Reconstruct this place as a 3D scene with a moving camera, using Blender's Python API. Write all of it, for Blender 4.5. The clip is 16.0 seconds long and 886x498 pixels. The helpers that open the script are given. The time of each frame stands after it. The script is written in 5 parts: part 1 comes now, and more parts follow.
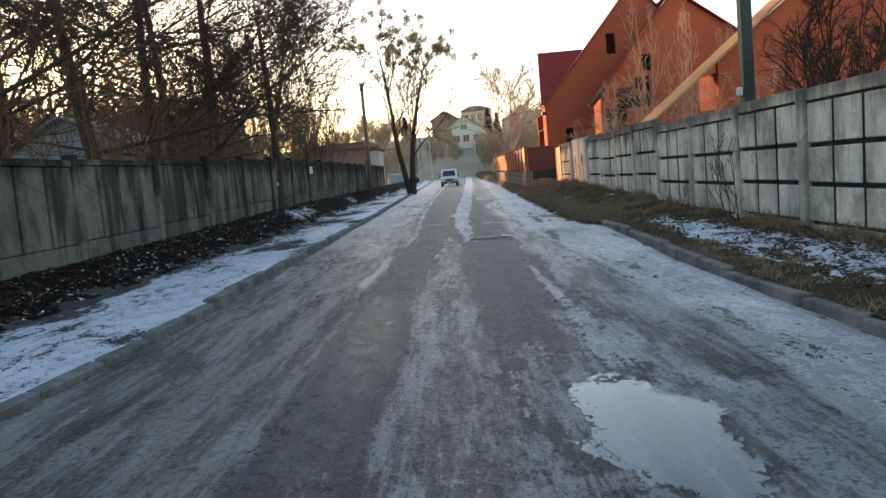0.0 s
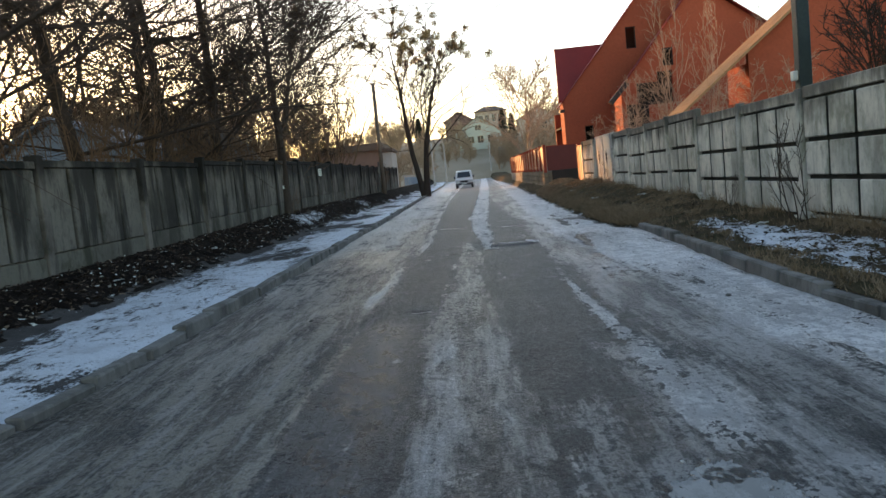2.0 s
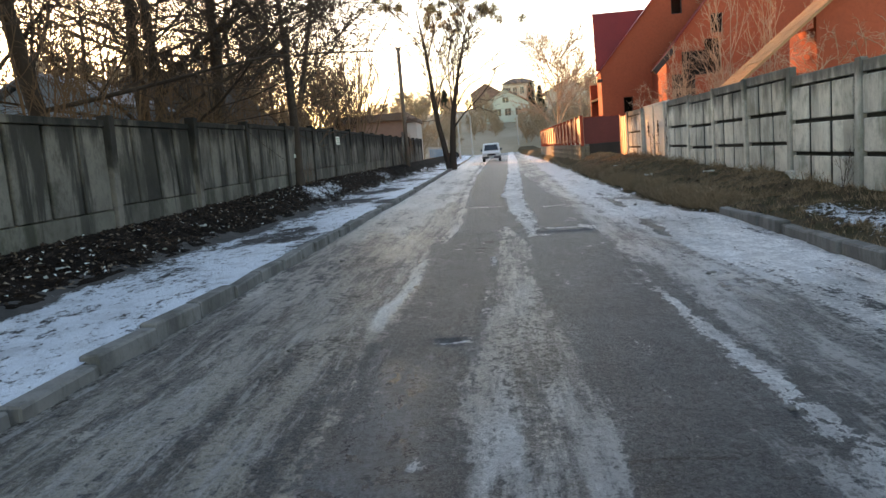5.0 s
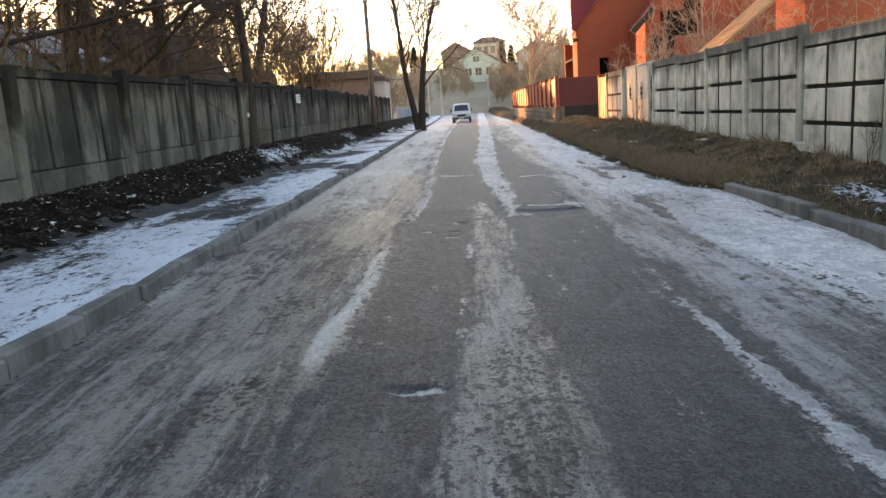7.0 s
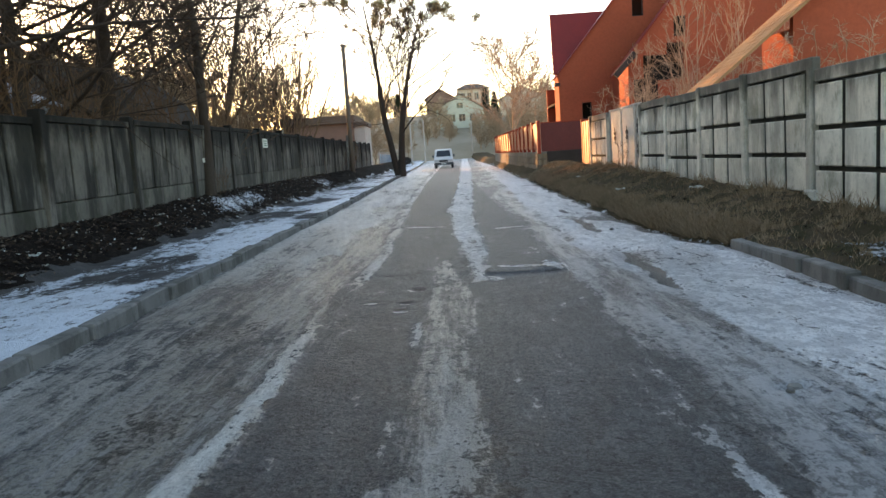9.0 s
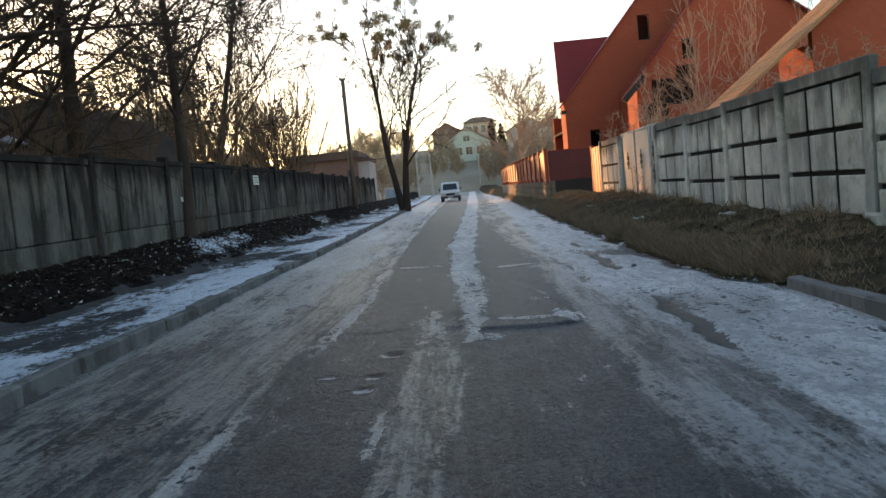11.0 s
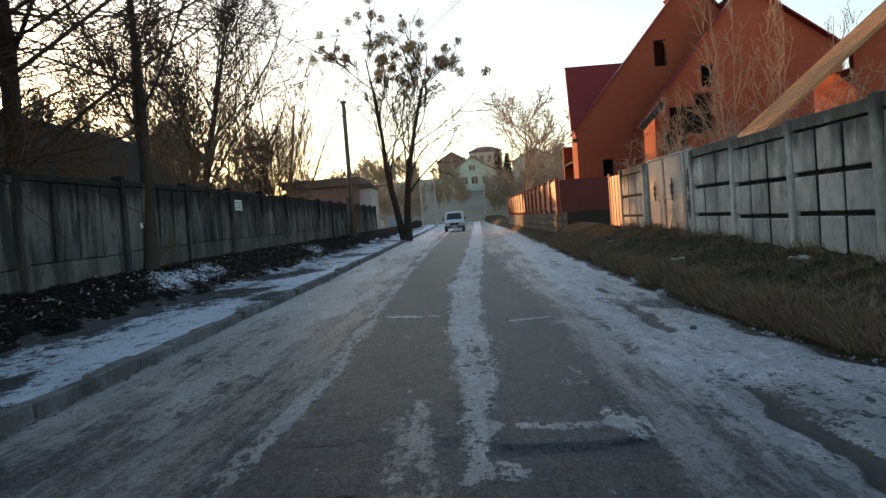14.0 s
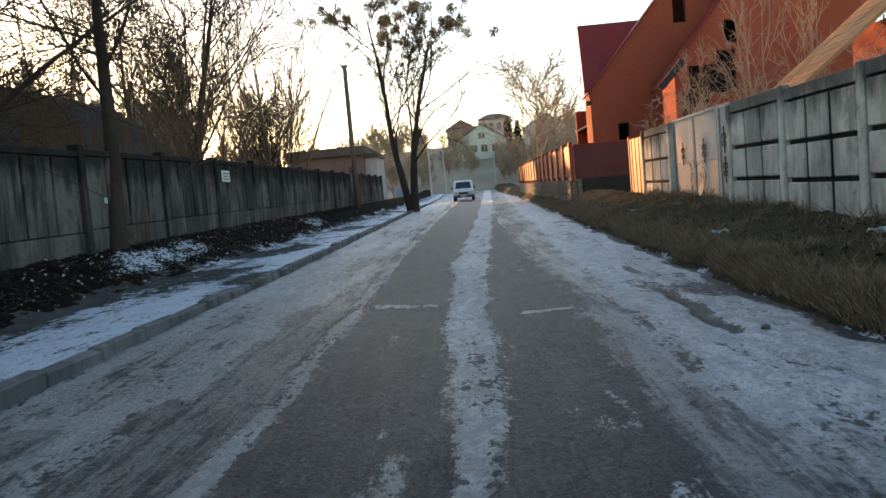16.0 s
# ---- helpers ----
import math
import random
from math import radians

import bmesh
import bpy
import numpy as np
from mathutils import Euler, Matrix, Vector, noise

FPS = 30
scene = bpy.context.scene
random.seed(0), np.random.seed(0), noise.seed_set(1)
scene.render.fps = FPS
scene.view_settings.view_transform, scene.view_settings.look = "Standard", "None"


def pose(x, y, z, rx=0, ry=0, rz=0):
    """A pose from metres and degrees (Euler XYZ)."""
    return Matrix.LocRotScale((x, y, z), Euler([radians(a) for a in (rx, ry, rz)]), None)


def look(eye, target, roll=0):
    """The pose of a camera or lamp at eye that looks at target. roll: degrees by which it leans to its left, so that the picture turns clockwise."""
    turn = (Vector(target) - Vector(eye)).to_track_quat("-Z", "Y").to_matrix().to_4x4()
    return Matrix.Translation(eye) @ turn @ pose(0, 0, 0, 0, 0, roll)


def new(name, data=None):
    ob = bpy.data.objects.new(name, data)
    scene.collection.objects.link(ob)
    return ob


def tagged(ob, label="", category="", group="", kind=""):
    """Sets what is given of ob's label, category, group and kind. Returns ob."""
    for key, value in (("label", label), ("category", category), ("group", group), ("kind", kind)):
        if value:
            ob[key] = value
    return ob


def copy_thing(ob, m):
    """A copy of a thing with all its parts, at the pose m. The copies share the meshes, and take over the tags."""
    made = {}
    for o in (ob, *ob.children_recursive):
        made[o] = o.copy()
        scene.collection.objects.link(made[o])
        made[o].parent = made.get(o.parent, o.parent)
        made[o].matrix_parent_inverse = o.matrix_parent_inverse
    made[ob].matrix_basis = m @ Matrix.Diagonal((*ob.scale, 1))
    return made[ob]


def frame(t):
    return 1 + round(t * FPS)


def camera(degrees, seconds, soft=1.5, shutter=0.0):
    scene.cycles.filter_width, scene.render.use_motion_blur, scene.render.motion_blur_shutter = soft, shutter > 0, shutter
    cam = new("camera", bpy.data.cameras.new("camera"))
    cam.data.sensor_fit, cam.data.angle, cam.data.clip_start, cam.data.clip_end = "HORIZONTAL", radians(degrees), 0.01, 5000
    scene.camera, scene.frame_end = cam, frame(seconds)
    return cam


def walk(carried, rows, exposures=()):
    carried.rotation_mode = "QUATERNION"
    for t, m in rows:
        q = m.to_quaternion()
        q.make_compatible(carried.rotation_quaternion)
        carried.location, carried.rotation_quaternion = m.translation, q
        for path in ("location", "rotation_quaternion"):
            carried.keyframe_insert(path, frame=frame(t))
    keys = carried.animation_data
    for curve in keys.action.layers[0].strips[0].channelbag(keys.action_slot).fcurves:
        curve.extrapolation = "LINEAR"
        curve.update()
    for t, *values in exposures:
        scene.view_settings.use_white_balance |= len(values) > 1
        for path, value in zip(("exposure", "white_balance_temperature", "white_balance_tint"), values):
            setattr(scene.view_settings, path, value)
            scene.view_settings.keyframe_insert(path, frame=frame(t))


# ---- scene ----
cam = camera(62.0, 16.0)
PATH = [
    (0, (0.137, 0.008, 1.575), (0.101, 1.998, 1.377), -5.1),
    (0.5, (0.102, 0.534, 1.587), (0.028, 2.523, 1.391), -5.6),
    (1, (0.103, 0.926, 1.562), (0.038, 2.915, 1.366), -5.4),
    (1.5, (0.106, 1.39, 1.538), (0.003, 3.378, 1.347), -5.5),
    (2, (0.06, 1.861, 1.526), (-0.016, 3.851, 1.337), -5.8),
    (2.5, (0.004, 2.422, 1.5), (-0.057, 4.412, 1.313), -5.5),
    (3, (-0.031, 2.868, 1.477), (-0.013, 4.859, 1.285), -5.3),
    (3.5, (-0.083, 3.276, 1.465), (0.02, 5.263, 1.259), -5.1),
    (4, (-0.147, 3.732, 1.437), (-0.261, 5.719, 1.233), -5.4),
    (4.2, (-0.161, 3.972, 1.427), (-0.262, 5.958, 1.22), -4.9),
    (6.5, (-0.286, 6.082, 1.526), (-0.532, 8.033, 1.165), -4.6),
    (7, (-0.282, 6.567, 1.514), (-0.347, 8.533, 1.148), -3.9),
    (7.5, (-0.286, 7.067, 1.484), (-0.35, 9.034, 1.127), -3.7),
    (8, (-0.196, 7.452, 1.479), (-0.233, 9.42, 1.123), -4.2),
    (8.5, (-0.079, 7.909, 1.483), (-0.109, 9.879, 1.139), -3.9),
    (9, (0.067, 8.427, 1.466), (0.048, 10.411, 1.217), -3.9),
    (9.2, (0.122, 8.546, 1.471), (0.12, 10.53, 1.219), -4.1),
    (11.3, (0.343, 10.583, 1.371), (0.3, 12.577, 1.222), -5.6),
    (11.5, (0.354, 10.779, 1.383), (0.323, 12.774, 1.236), -5.8),
    (12, (0.397, 11.223, 1.384), (0.366, 13.221, 1.292), -4.3),
    (12.5, (0.349, 11.657, 1.364), (0.311, 13.655, 1.283), -4.2),
    (13, (0.373, 12.093, 1.358), (0.357, 14.091, 1.27), -4.2),
    (13.5, (0.415, 12.487, 1.415), (0.357, 14.484, 1.325), -4.2),
    (14, (0.386, 12.96, 1.406), (0.34, 14.958, 1.329), -4.4),
    (14.5, (0.403, 13.494, 1.375), (0.348, 15.491, 1.295), -5.0),
    (15, (0.436, 13.9, 1.383), (0.358, 15.896, 1.288), -5.4),
    (15.5, (0.459, 14.395, 1.383), (0.398, 16.392, 1.286), -5.5),
    (16, (0.506, 14.897, 1.391), (0.424, 16.889, 1.234), -5.2),
]
EXPOSURES = [(0, 2.12, 6500, 17), (2, 1.92, 6500, 17), (3.2, 1.97, 6600, 17), (4.2, 2.18, 6700, 18), (6.5, 2.63, 7150, 24), (8, 2.63, 7150, 23), (9.2, 2.31, 6600, 17), (11.3, 1.78, 6300, 16), (12.4, 1.65, 6200, 15), (13.5, 1.43, 6200, 15), (16, 1.83, 6200, 15)]
walk(cam, [(t, look(eye, target, roll)) for t, eye, target, roll in PATH], EXPOSURES)

# ---- world, sun, exposure ----
SUN_AZ, SUN_EL = -31.0, 6.0          # degrees from straight ahead (+ to the right), above the horizon
world = bpy.data.worlds.new("sky")
scene.world = world
world.use_nodes = True
wn = world.node_tree.nodes
sky = wn.new("ShaderNodeTexSky")
sky.sky_type = "NISHITA"
sky.sun_disc = False
sky.sun_elevation = radians(SUN_EL)
sky.sun_rotation = radians(SUN_AZ)
sky.air_density, sky.dust_density, sky.ozone_density = 1.0, 0.7, 1.0
world.node_tree.links.new(sky.outputs[0], wn["Background"].inputs[0])
wn["Background"].inputs[1].default_value = 0.15
sun = new("sun", bpy.data.lights.new("sun", "SUN"))
sun.data.energy, sun.data.angle, sun.data.color = 2.4, radians(0.6), (1.0, 0.47, 0.16)
sun_way = Vector((math.sin(radians(SUN_AZ)) * math.cos(radians(SUN_EL)), math.cos(radians(SUN_AZ)) * math.cos(radians(SUN_EL)), math.sin(radians(SUN_EL))))
sun.matrix_world = look(sun_way * 60, (0, 0, 0))


# ---- materials ----
class Mat:
    """A node material built step by step."""

    def __init__(self, name, rough=0.8, metal=0.0, spec=0.5):
        self.m = bpy.data.materials.new(name)
        self.m.use_nodes = True
        self.t = self.m.node_tree
        self.b = self.t.nodes["Principled BSDF"]
        self.b.inputs["Roughness"].default_value = rough
        self.b.inputs["Metallic"].default_value = metal
        self.b.inputs["Specular IOR Level"].default_value = spec
        self.co = self.t.nodes.new("ShaderNodeTexCoord").outputs["Object"]
        self.pos = self.t.nodes.new("ShaderNodeNewGeometry")

    def link(self, a, b):
        self.t.links.new(a, b)

    def noise(self, scale, detail=5, rough=0.6, stretch=(1, 1, 1), world_space=True, offset=0.0):
        mp = self.t.nodes.new("ShaderNodeMapping")
        mp.inputs["Scale"].default_value = stretch
        mp.inputs["Location"].default_value = (offset, offset, offset)
        self.link(self.pos.outputs["Position"] if world_space else self.co, mp.inputs["Vector"])
        n = self.t.nodes.new("ShaderNodeTexNoise")
        n.inputs["Scale"].default_value, n.inputs["Detail"].default_value, n.inputs["Roughness"].default_value = scale, detail, rough
        self.link(mp.outputs[0], n.inputs["Vector"])
        return n.outputs["Fac"]

    def attr(self, name):
        a = self.t.nodes.new("ShaderNodeAttribute")
        a.attribute_name = name
        return a.outputs["Fac"]

    def rand(self):
        return self.t.nodes.new("ShaderNodeObjectInfo").outputs["Random"]

    def island(self):
        return self.pos.outputs["Random Per Island"]

    def ramp(self, fac, lo, hi, a=0.0, b=1.0):
        r = self.t.nodes.new("ShaderNodeMapRange")
        r.interpolation_type = "SMOOTHSTEP"
        for i, v in enumerate((lo, hi, a, b)):
            r.inputs[i + 1].default_value = v
        self.link(fac, r.inputs[0])
        return r.outputs[0]

    def math(self, op, a, b):
        n = self.t.nodes.new("ShaderNodeMath")
        n.operation = op
        for i, v in enumerate((a, b)):
            if isinstance(v, (int, float)):
                n.inputs[i].default_value = v
            else:
                self.link(v, n.inputs[i])
        return n.outputs[0]

    def mix(self, fac, a, b):
        n = self.t.nodes.new("ShaderNodeMix")
        n.data_type = "RGBA"
        for s, v in ((n.inputs[0], fac), (n.inputs[6], a), (n.inputs[7], b)):
            if isinstance(v, tuple):
                s.default_value = (*v, 1)
            elif isinstance(v, (int, float)):
                s.default_value = v
            else:
                self.link(v, s)
        return n.outputs[2]

    def colour(self, c):
        if isinstance(c, tuple):
            self.b.inputs["Base Color"].default_value = (*c, 1)
        else:
            self.link(c, self.b.inputs["Base Color"])
        return self

    def rough(self, f):
        self.link(f, self.b.inputs["Roughness"])
        return self

    def bump(self, h, strength=0.3, dist=0.01):
        n = self.t.nodes.new("ShaderNodeBump")
        n.inputs["Strength"].default_value, n.inputs["Distance"].default_value = strength, dist
        self.link(h, n.inputs["Height"])
        self.link(n.outputs[0], self.b.inputs["Normal"])
        return self


def simple(name, a, b, scale=6, rough=0.8, metal=0.0, bump=0.2, dist=0.01, stretch=(1, 1, 1), piece=0.0):
    """Two-scale mottled material: coarse stains and fine grain, with a little variation from piece to piece."""
    k = Mat(name, rough, metal, 0.22)
    big = k.ramp(k.noise(scale * 0.18, 4, 0.6, stretch), 0.35, 0.65)
    fine = k.noise(scale * 5, 6, 0.7, stretch)
    c = k.mix(big, a, b)
    c = k.mix(k.ramp(fine, 0.3, 0.75, 0.0, 0.45), c, tuple(v * 0.5 for v in a))
    if piece:
        c = k.mix(k.math("MULTIPLY", k.rand(), piece), c, tuple(v * 0.45 for v in a))
    k.colour(c)
    k.bump(fine, bump, dist)
    return k.m


def weathered_concrete(name, light, dark, green, streak=0.8, crown=0.0, top=2.5):
    """Old precast concrete: grey, with rain streaks that run down, damp moss, chipped grain and black algae along the top edge."""
    k = Mat(name, 0.92, 0.0, 0.18)
    streaks = k.ramp(k.noise(1.7, 6, 0.65, (1, 1, 0.14)), 0.46, 0.57)
    blot = k.ramp(k.noise(0.9, 5, 0.65), 0.42, 0.66)
    moss = k.ramp(k.noise(1.7, 6, 0.7, (1, 1, 0.6), True, 7.0), 0.50, 0.66, 0.0, 0.7)
    stain = k.ramp(k.noise(0.55, 6, 0.7, (1, 1, 0.45), True, 31.0), 0.46, 0.62)
    fine = k.noise(38, 6, 0.75)
    pits = k.noise(9, 6, 0.75, (1, 1, 0.6), True, 4.0)
    c = k.mix(blot, light, tuple(v * 0.72 for v in light))
    c = k.mix(k.ramp(pits, 0.50, 0.68, 0.0, 0.5), c, tuple(v * 0.45 for v in light))
    c = k.mix(k.math("MULTIPLY", streaks, 0.80 * streak), c, dark)
    c = k.mix(k.math("MULTIPLY", stain, 0.55 * streak), c, dark)
    c = k.mix(moss, c, green)
    c = k.mix(k.ramp(fine, 0.48, 0.8, 0.0, 0.35), c, dark)
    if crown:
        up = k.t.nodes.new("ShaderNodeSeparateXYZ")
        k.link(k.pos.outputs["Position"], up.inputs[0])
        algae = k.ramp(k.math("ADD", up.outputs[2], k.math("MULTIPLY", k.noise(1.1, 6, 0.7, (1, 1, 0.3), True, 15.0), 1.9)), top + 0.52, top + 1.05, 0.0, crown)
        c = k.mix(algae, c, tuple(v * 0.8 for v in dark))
    c = k.mix(k.math("MULTIPLY", k.rand(), 0.16), c, dark)
    k.colour(c)
    k.bump(k.math("ADD", k.math("MULTIPLY", fine, 0.6), k.math("ADD", pits, blot)), 0.45, 0.010)
    return k.m


def road_material():
    """Patched asphalt under trodden, dirty ice; bare tracks, thin film, white crust, water and mud lie where the sheet's layers say."""
    k = Mat("icy_asphalt", 0.5, 0.0, 0.42)
    ice, film, wet, dirt, track, slick = (k.attr(n) for n in ("ice", "film", "wet", "dirt", "track", "slick"))

    def grain(scale, detail, rough, stretch=(1, 1, 1), offset=0.0, gain=1.8):
        return k.math("ADD", k.math("MULTIPLY", k.noise(scale, detail, rough, stretch, True, offset), gain), 0.5 - 0.5 * gain)

    grit = grain(55, 5, 0.75)
    pebble = grain(120, 3, 0.7, gain=1.4)
    blot = grain(2.2, 6, 0.7, gain=1.3)
    crust = grain(19, 5, 0.7, (1, 0.8, 1))
    lumps = grain(6.5, 6, 0.72, (1, 0.6, 1), 21.0)
    scuff = grain(10, 6, 0.72, (1, 0.10, 1), 3.0, 1.6)
    rill = grain(3.4, 5, 0.7, (1, 0.12, 1), 13.0, 1.5)
    speck = grain(34, 4, 0.7, (1, 0.7, 1), 5.0)

    def off(f, gain):
        return k.math("MULTIPLY", k.math("SUBTRACT", f, 0.5), gain)

    def inv(f):
        return k.math("SUBTRACT", 1.0, f)

    asphalt = k.mix(k.ramp(blot, 0.36, 0.64), (0.034, 0.038, 0.043), (0.073, 0.080, 0.088))
    asphalt = k.mix(k.math("MULTIPLY", k.ramp(k.math("ADD", scuff, off(lumps, 0.8)), 0.46, 0.66, 0.0, 0.85), inv(k.math("MULTIPLY", track, 0.70))), asphalt, (0.20, 0.206, 0.213))
    asphalt = k.mix(k.ramp(pebble, 0.52, 0.64, 0.0, 0.55), asphalt, (0.215, 0.229, 0.245))
    asphalt = k.mix(k.ramp(crust, 0.54, 0.68, 0.0, 0.75), asphalt, (0.028, 0.029, 0.032))
    asphalt = k.mix(k.ramp(speck, 0.53, 0.64, 0.0, 0.6), asphalt, (0.022, 0.023, 0.025))
    warp = k.t.nodes.new("ShaderNodeVectorMath")
    warp.operation = "ADD"
    wob = k.t.nodes.new("ShaderNodeTexNoise")
    wob.inputs["Scale"].default_value, wob.inputs["Detail"].default_value = 2.5, 5
    k.link(k.pos.outputs["Position"], wob.inputs["Vector"])
    k.link(k.pos.outputs["Position"], warp.inputs[0])
    k.link(wob.outputs["Color"], warp.inputs[1])
    for size, wide in ((1.15, 0.012), (3.1, 0.022)):
        cell = k.t.nodes.new("ShaderNodeTexVoronoi")
        cell.feature = "DISTANCE_TO_EDGE"
        cell.inputs["Scale"].default_value = size
        k.link(warp.outputs[0], cell.inputs["Vector"])
        gate = k.ramp(blot if size < 2 else lumps, 0.50, 0.60)
        asphalt = k.mix(k.math("MULTIPLY", k.ramp(cell.outputs["Distance"], wide * 0.3, wide, 1.0, 0.0), gate), asphalt, (0.010, 0.010, 0.011))
    grey = k.mix(k.ramp(rill, 0.40, 0.60), (0.15, 0.157, 0.165), (0.48, 0.49, 0.50))
    olive = k.mix(k.ramp(rill, 0.40, 0.60), (0.125, 0.119, 0.101), (0.37, 0.352, 0.305))
    thin = k.mix(dirt, grey, olive)
    thin = k.mix(k.ramp(lumps, 0.56, 0.70, 0.0, 0.7), thin, (0.050, 0.050, 0.049))
    thin = k.mix(k.ramp(scuff, 0.55, 0.66, 0.0, 0.6), thin, (0.50, 0.505, 0.51))
    thin = k.mix(k.math("MULTIPLY", k.ramp(crust, 0.54, 0.66, 0.0, 0.7), inv(k.math("MULTIPLY", slick, 0.8))), thin, (0.050, 0.049, 0.047))
    thin = k.mix(k.ramp(speck, 0.52, 0.64, 0.0, 0.45), thin, (0.44, 0.445, 0.45))
    white = k.mix(k.ramp(lumps, 0.38, 0.62), (0.90, 0.905, 0.91), (0.58, 0.585, 0.595))
    white = k.mix(k.math("MULTIPLY", dirt, 0.65), white, (0.44, 0.415, 0.345))
    white = k.mix(k.ramp(crust, 0.60, 0.76, 0.0, 0.60), white, (0.15, 0.152, 0.155))
    white = k.mix(k.ramp(speck, 0.60, 0.76, 0.0, 0.45), white, (0.12, 0.123, 0.127))
    rough_edge = k.math("ADD", k.math("ADD", off(rill, 0.9), off(scuff, 0.6)), k.math("ADD", off(crust, 0.9), off(lumps, 1.15)))
    thin_f = k.ramp(k.math("ADD", film, rough_edge), 0.30, 0.62, 0.0, 0.95)
    cover = k.ramp(k.math("ADD", ice, rough_edge), 0.44, 0.62)
    c = k.mix(thin_f, asphalt, thin)
    c = k.mix(cover, c, white)
    mud = k.ramp(k.math("ADD", k.attr("mud"), k.math("ADD", off(crust, 0.8), off(lumps, 0.5))), 0.45, 0.62)
    c = k.mix(k.math("MULTIPLY", mud, 0.93), c, (0.016, 0.014, 0.012))
    water = k.ramp(k.math("ADD", wet, k.math("ADD", off(crust, 0.9), off(lumps, 0.4))), 0.5, 0.58)
    c = k.mix(k.math("MULTIPLY", water, 0.85), c, (0.020, 0.024, 0.026))
    k.colour(c)
    r = k.mix(k.ramp(grit, 0.3, 0.7), (0.36, 0.36, 0.36), (0.66, 0.66, 0.66))
    r = k.mix(thin_f, r, (0.40, 0.40, 0.40))
    r = k.mix(k.math("MULTIPLY", slick, k.ramp(lumps, 0.36, 0.56, 1.0, 0.2)), r, (0.18, 0.18, 0.18))
    r = k.mix(cover, r, (0.48, 0.48, 0.48))
    r = k.mix(water, r, (0.015, 0.015, 0.015))
    k.rough(r)
    h = k.math("ADD", k.math("MULTIPLY", grit, 0.5), k.math("MULTIPLY", pebble, 0.3))
    h = k.math("ADD", h, k.math("ADD", k.math("MULTIPLY", crust, 1.0), k.math("MULTIPLY", lumps, 0.55)))
    h = k.math("ADD", h, k.math("ADD", k.math("MULTIPLY", cover, 0.8), k.math("MULTIPLY", thin_f, 0.25)))
    h = k.math("MULTIPLY", h, inv(k.math("MULTIPLY", slick, 0.72)))
    h = k.math("MULTIPLY", h, inv(water))
    k.bump(h, 1.0, 0.05)
    return k.m


def ground_cover(name, bare_a, bare_b, snow_lo, snow_hi, snow=(0.72, 0.77, 0.83), attr=True):
    """Bare earth or grass under patchy old snow; the layer 'snow' says where the snow lies."""
    k = Mat(name, 0.85, 0.0, 0.06)
    crust = k.noise(9, 7, 0.75, (1, 0.55, 1))
    fine = k.noise(45, 5, 0.75)
    blot = k.noise(2.0, 5, 0.65)
    bare = k.mix(k.ramp(blot, 0.35, 0.65), bare_a, bare_b)
    bare = k.mix(k.ramp(fine, 0.5, 0.75, 0.0, 0.6), bare, tuple(v * 0.3 for v in bare_a))
    white = k.mix(k.ramp(fine, 0.45, 0.8, 0.0, 0.5), snow, tuple(v * 0.6 for v in snow))
    white = k.mix(k.ramp(blot, 0.45, 0.75, 0.0, 0.5), white, (0.33, 0.34, 0.35))
    broad = k.noise(2.6, 6, 0.75, (1, 0.4, 1), True, 2.0)
    f = k.math("ADD", k.attr("snow"), k.math("MULTIPLY", k.math("SUBTRACT", crust, 0.5), 1.5))
    f = k.math("ADD", f, k.math("MULTIPLY", k.math("SUBTRACT", broad, 0.5), 1.5))
    f = k.math("ADD", f, k.math("MULTIPLY", k.math("SUBTRACT", k.noise(24, 4, 0.7, (1, 0.8, 1), True, 9.0), 0.5), 1.1))
    f = k.ramp(f, snow_lo, snow_hi)
    k.colour(k.mix(f, bare, white))
    k.rough(k.mix(f, (0.95, 0.95, 0.95), (0.45, 0.45, 0.45)))
    k.bump(k.math("ADD", k.math("MULTIPLY", fine, 0.5), k.math("ADD", crust, f)), 0.8, 0.05)
    return k.m


M_ROAD = road_material()
M_WALK = ground_cover("snowy_pavement", (0.070, 0.068, 0.066), (0.11, 0.105, 0.10), 0.42, 0.60)
M_SOIL = ground_cover("dark_soil", (0.008, 0.006, 0.005), (0.020, 0.015, 0.012), 0.55, 0.72)
M_VERGE = ground_cover("verge_turf", (0.085, 0.062, 0.038), (0.050, 0.045, 0.022), 0.55, 0.72)
# Ground lightened so that its colour holds the far slope's haze.
M_LAND = simple("haze_paled_land", (0.40, 0.33, 0.24), (0.30, 0.25, 0.17), 0.5, 0.95, 0, 0.5, 0.2)
M_CONC_L = weathered_concrete("old_grey_concrete", (0.36, 0.328, 0.29), (0.016, 0.015, 0.014), (0.066, 0.059, 0.050), 0.78, 0.7, 2.8)
M_CONC_LD = weathered_concrete("dark_fence_concrete", (0.17, 0.156, 0.130), (0.014, 0.014, 0.012), (0.040, 0.039, 0.029), 1.0, 0.9, 2.5)
M_POST_L = weathered_concrete("dark_post_concrete", (0.20, 0.18, 0.152), (0.018, 0.017, 0.015), (0.036, 0.036, 0.026), 1.0, 0.9, 2.2)
M_PLINTH_L = weathered_concrete("mossy_plinth_concrete", (0.17, 0.16, 0.13), (0.022, 0.021, 0.018), (0.045, 0.05, 0.03), 0.8)
# Groove shade put into the colour of the panel backing and block sides.
M_GROOVE_SHADE_R = weathered_concrete("shaded_groove_backing", (0.075, 0.072, 0.062), (0.02, 0.02, 0.018), (0.04, 0.042, 0.03), 0.6)
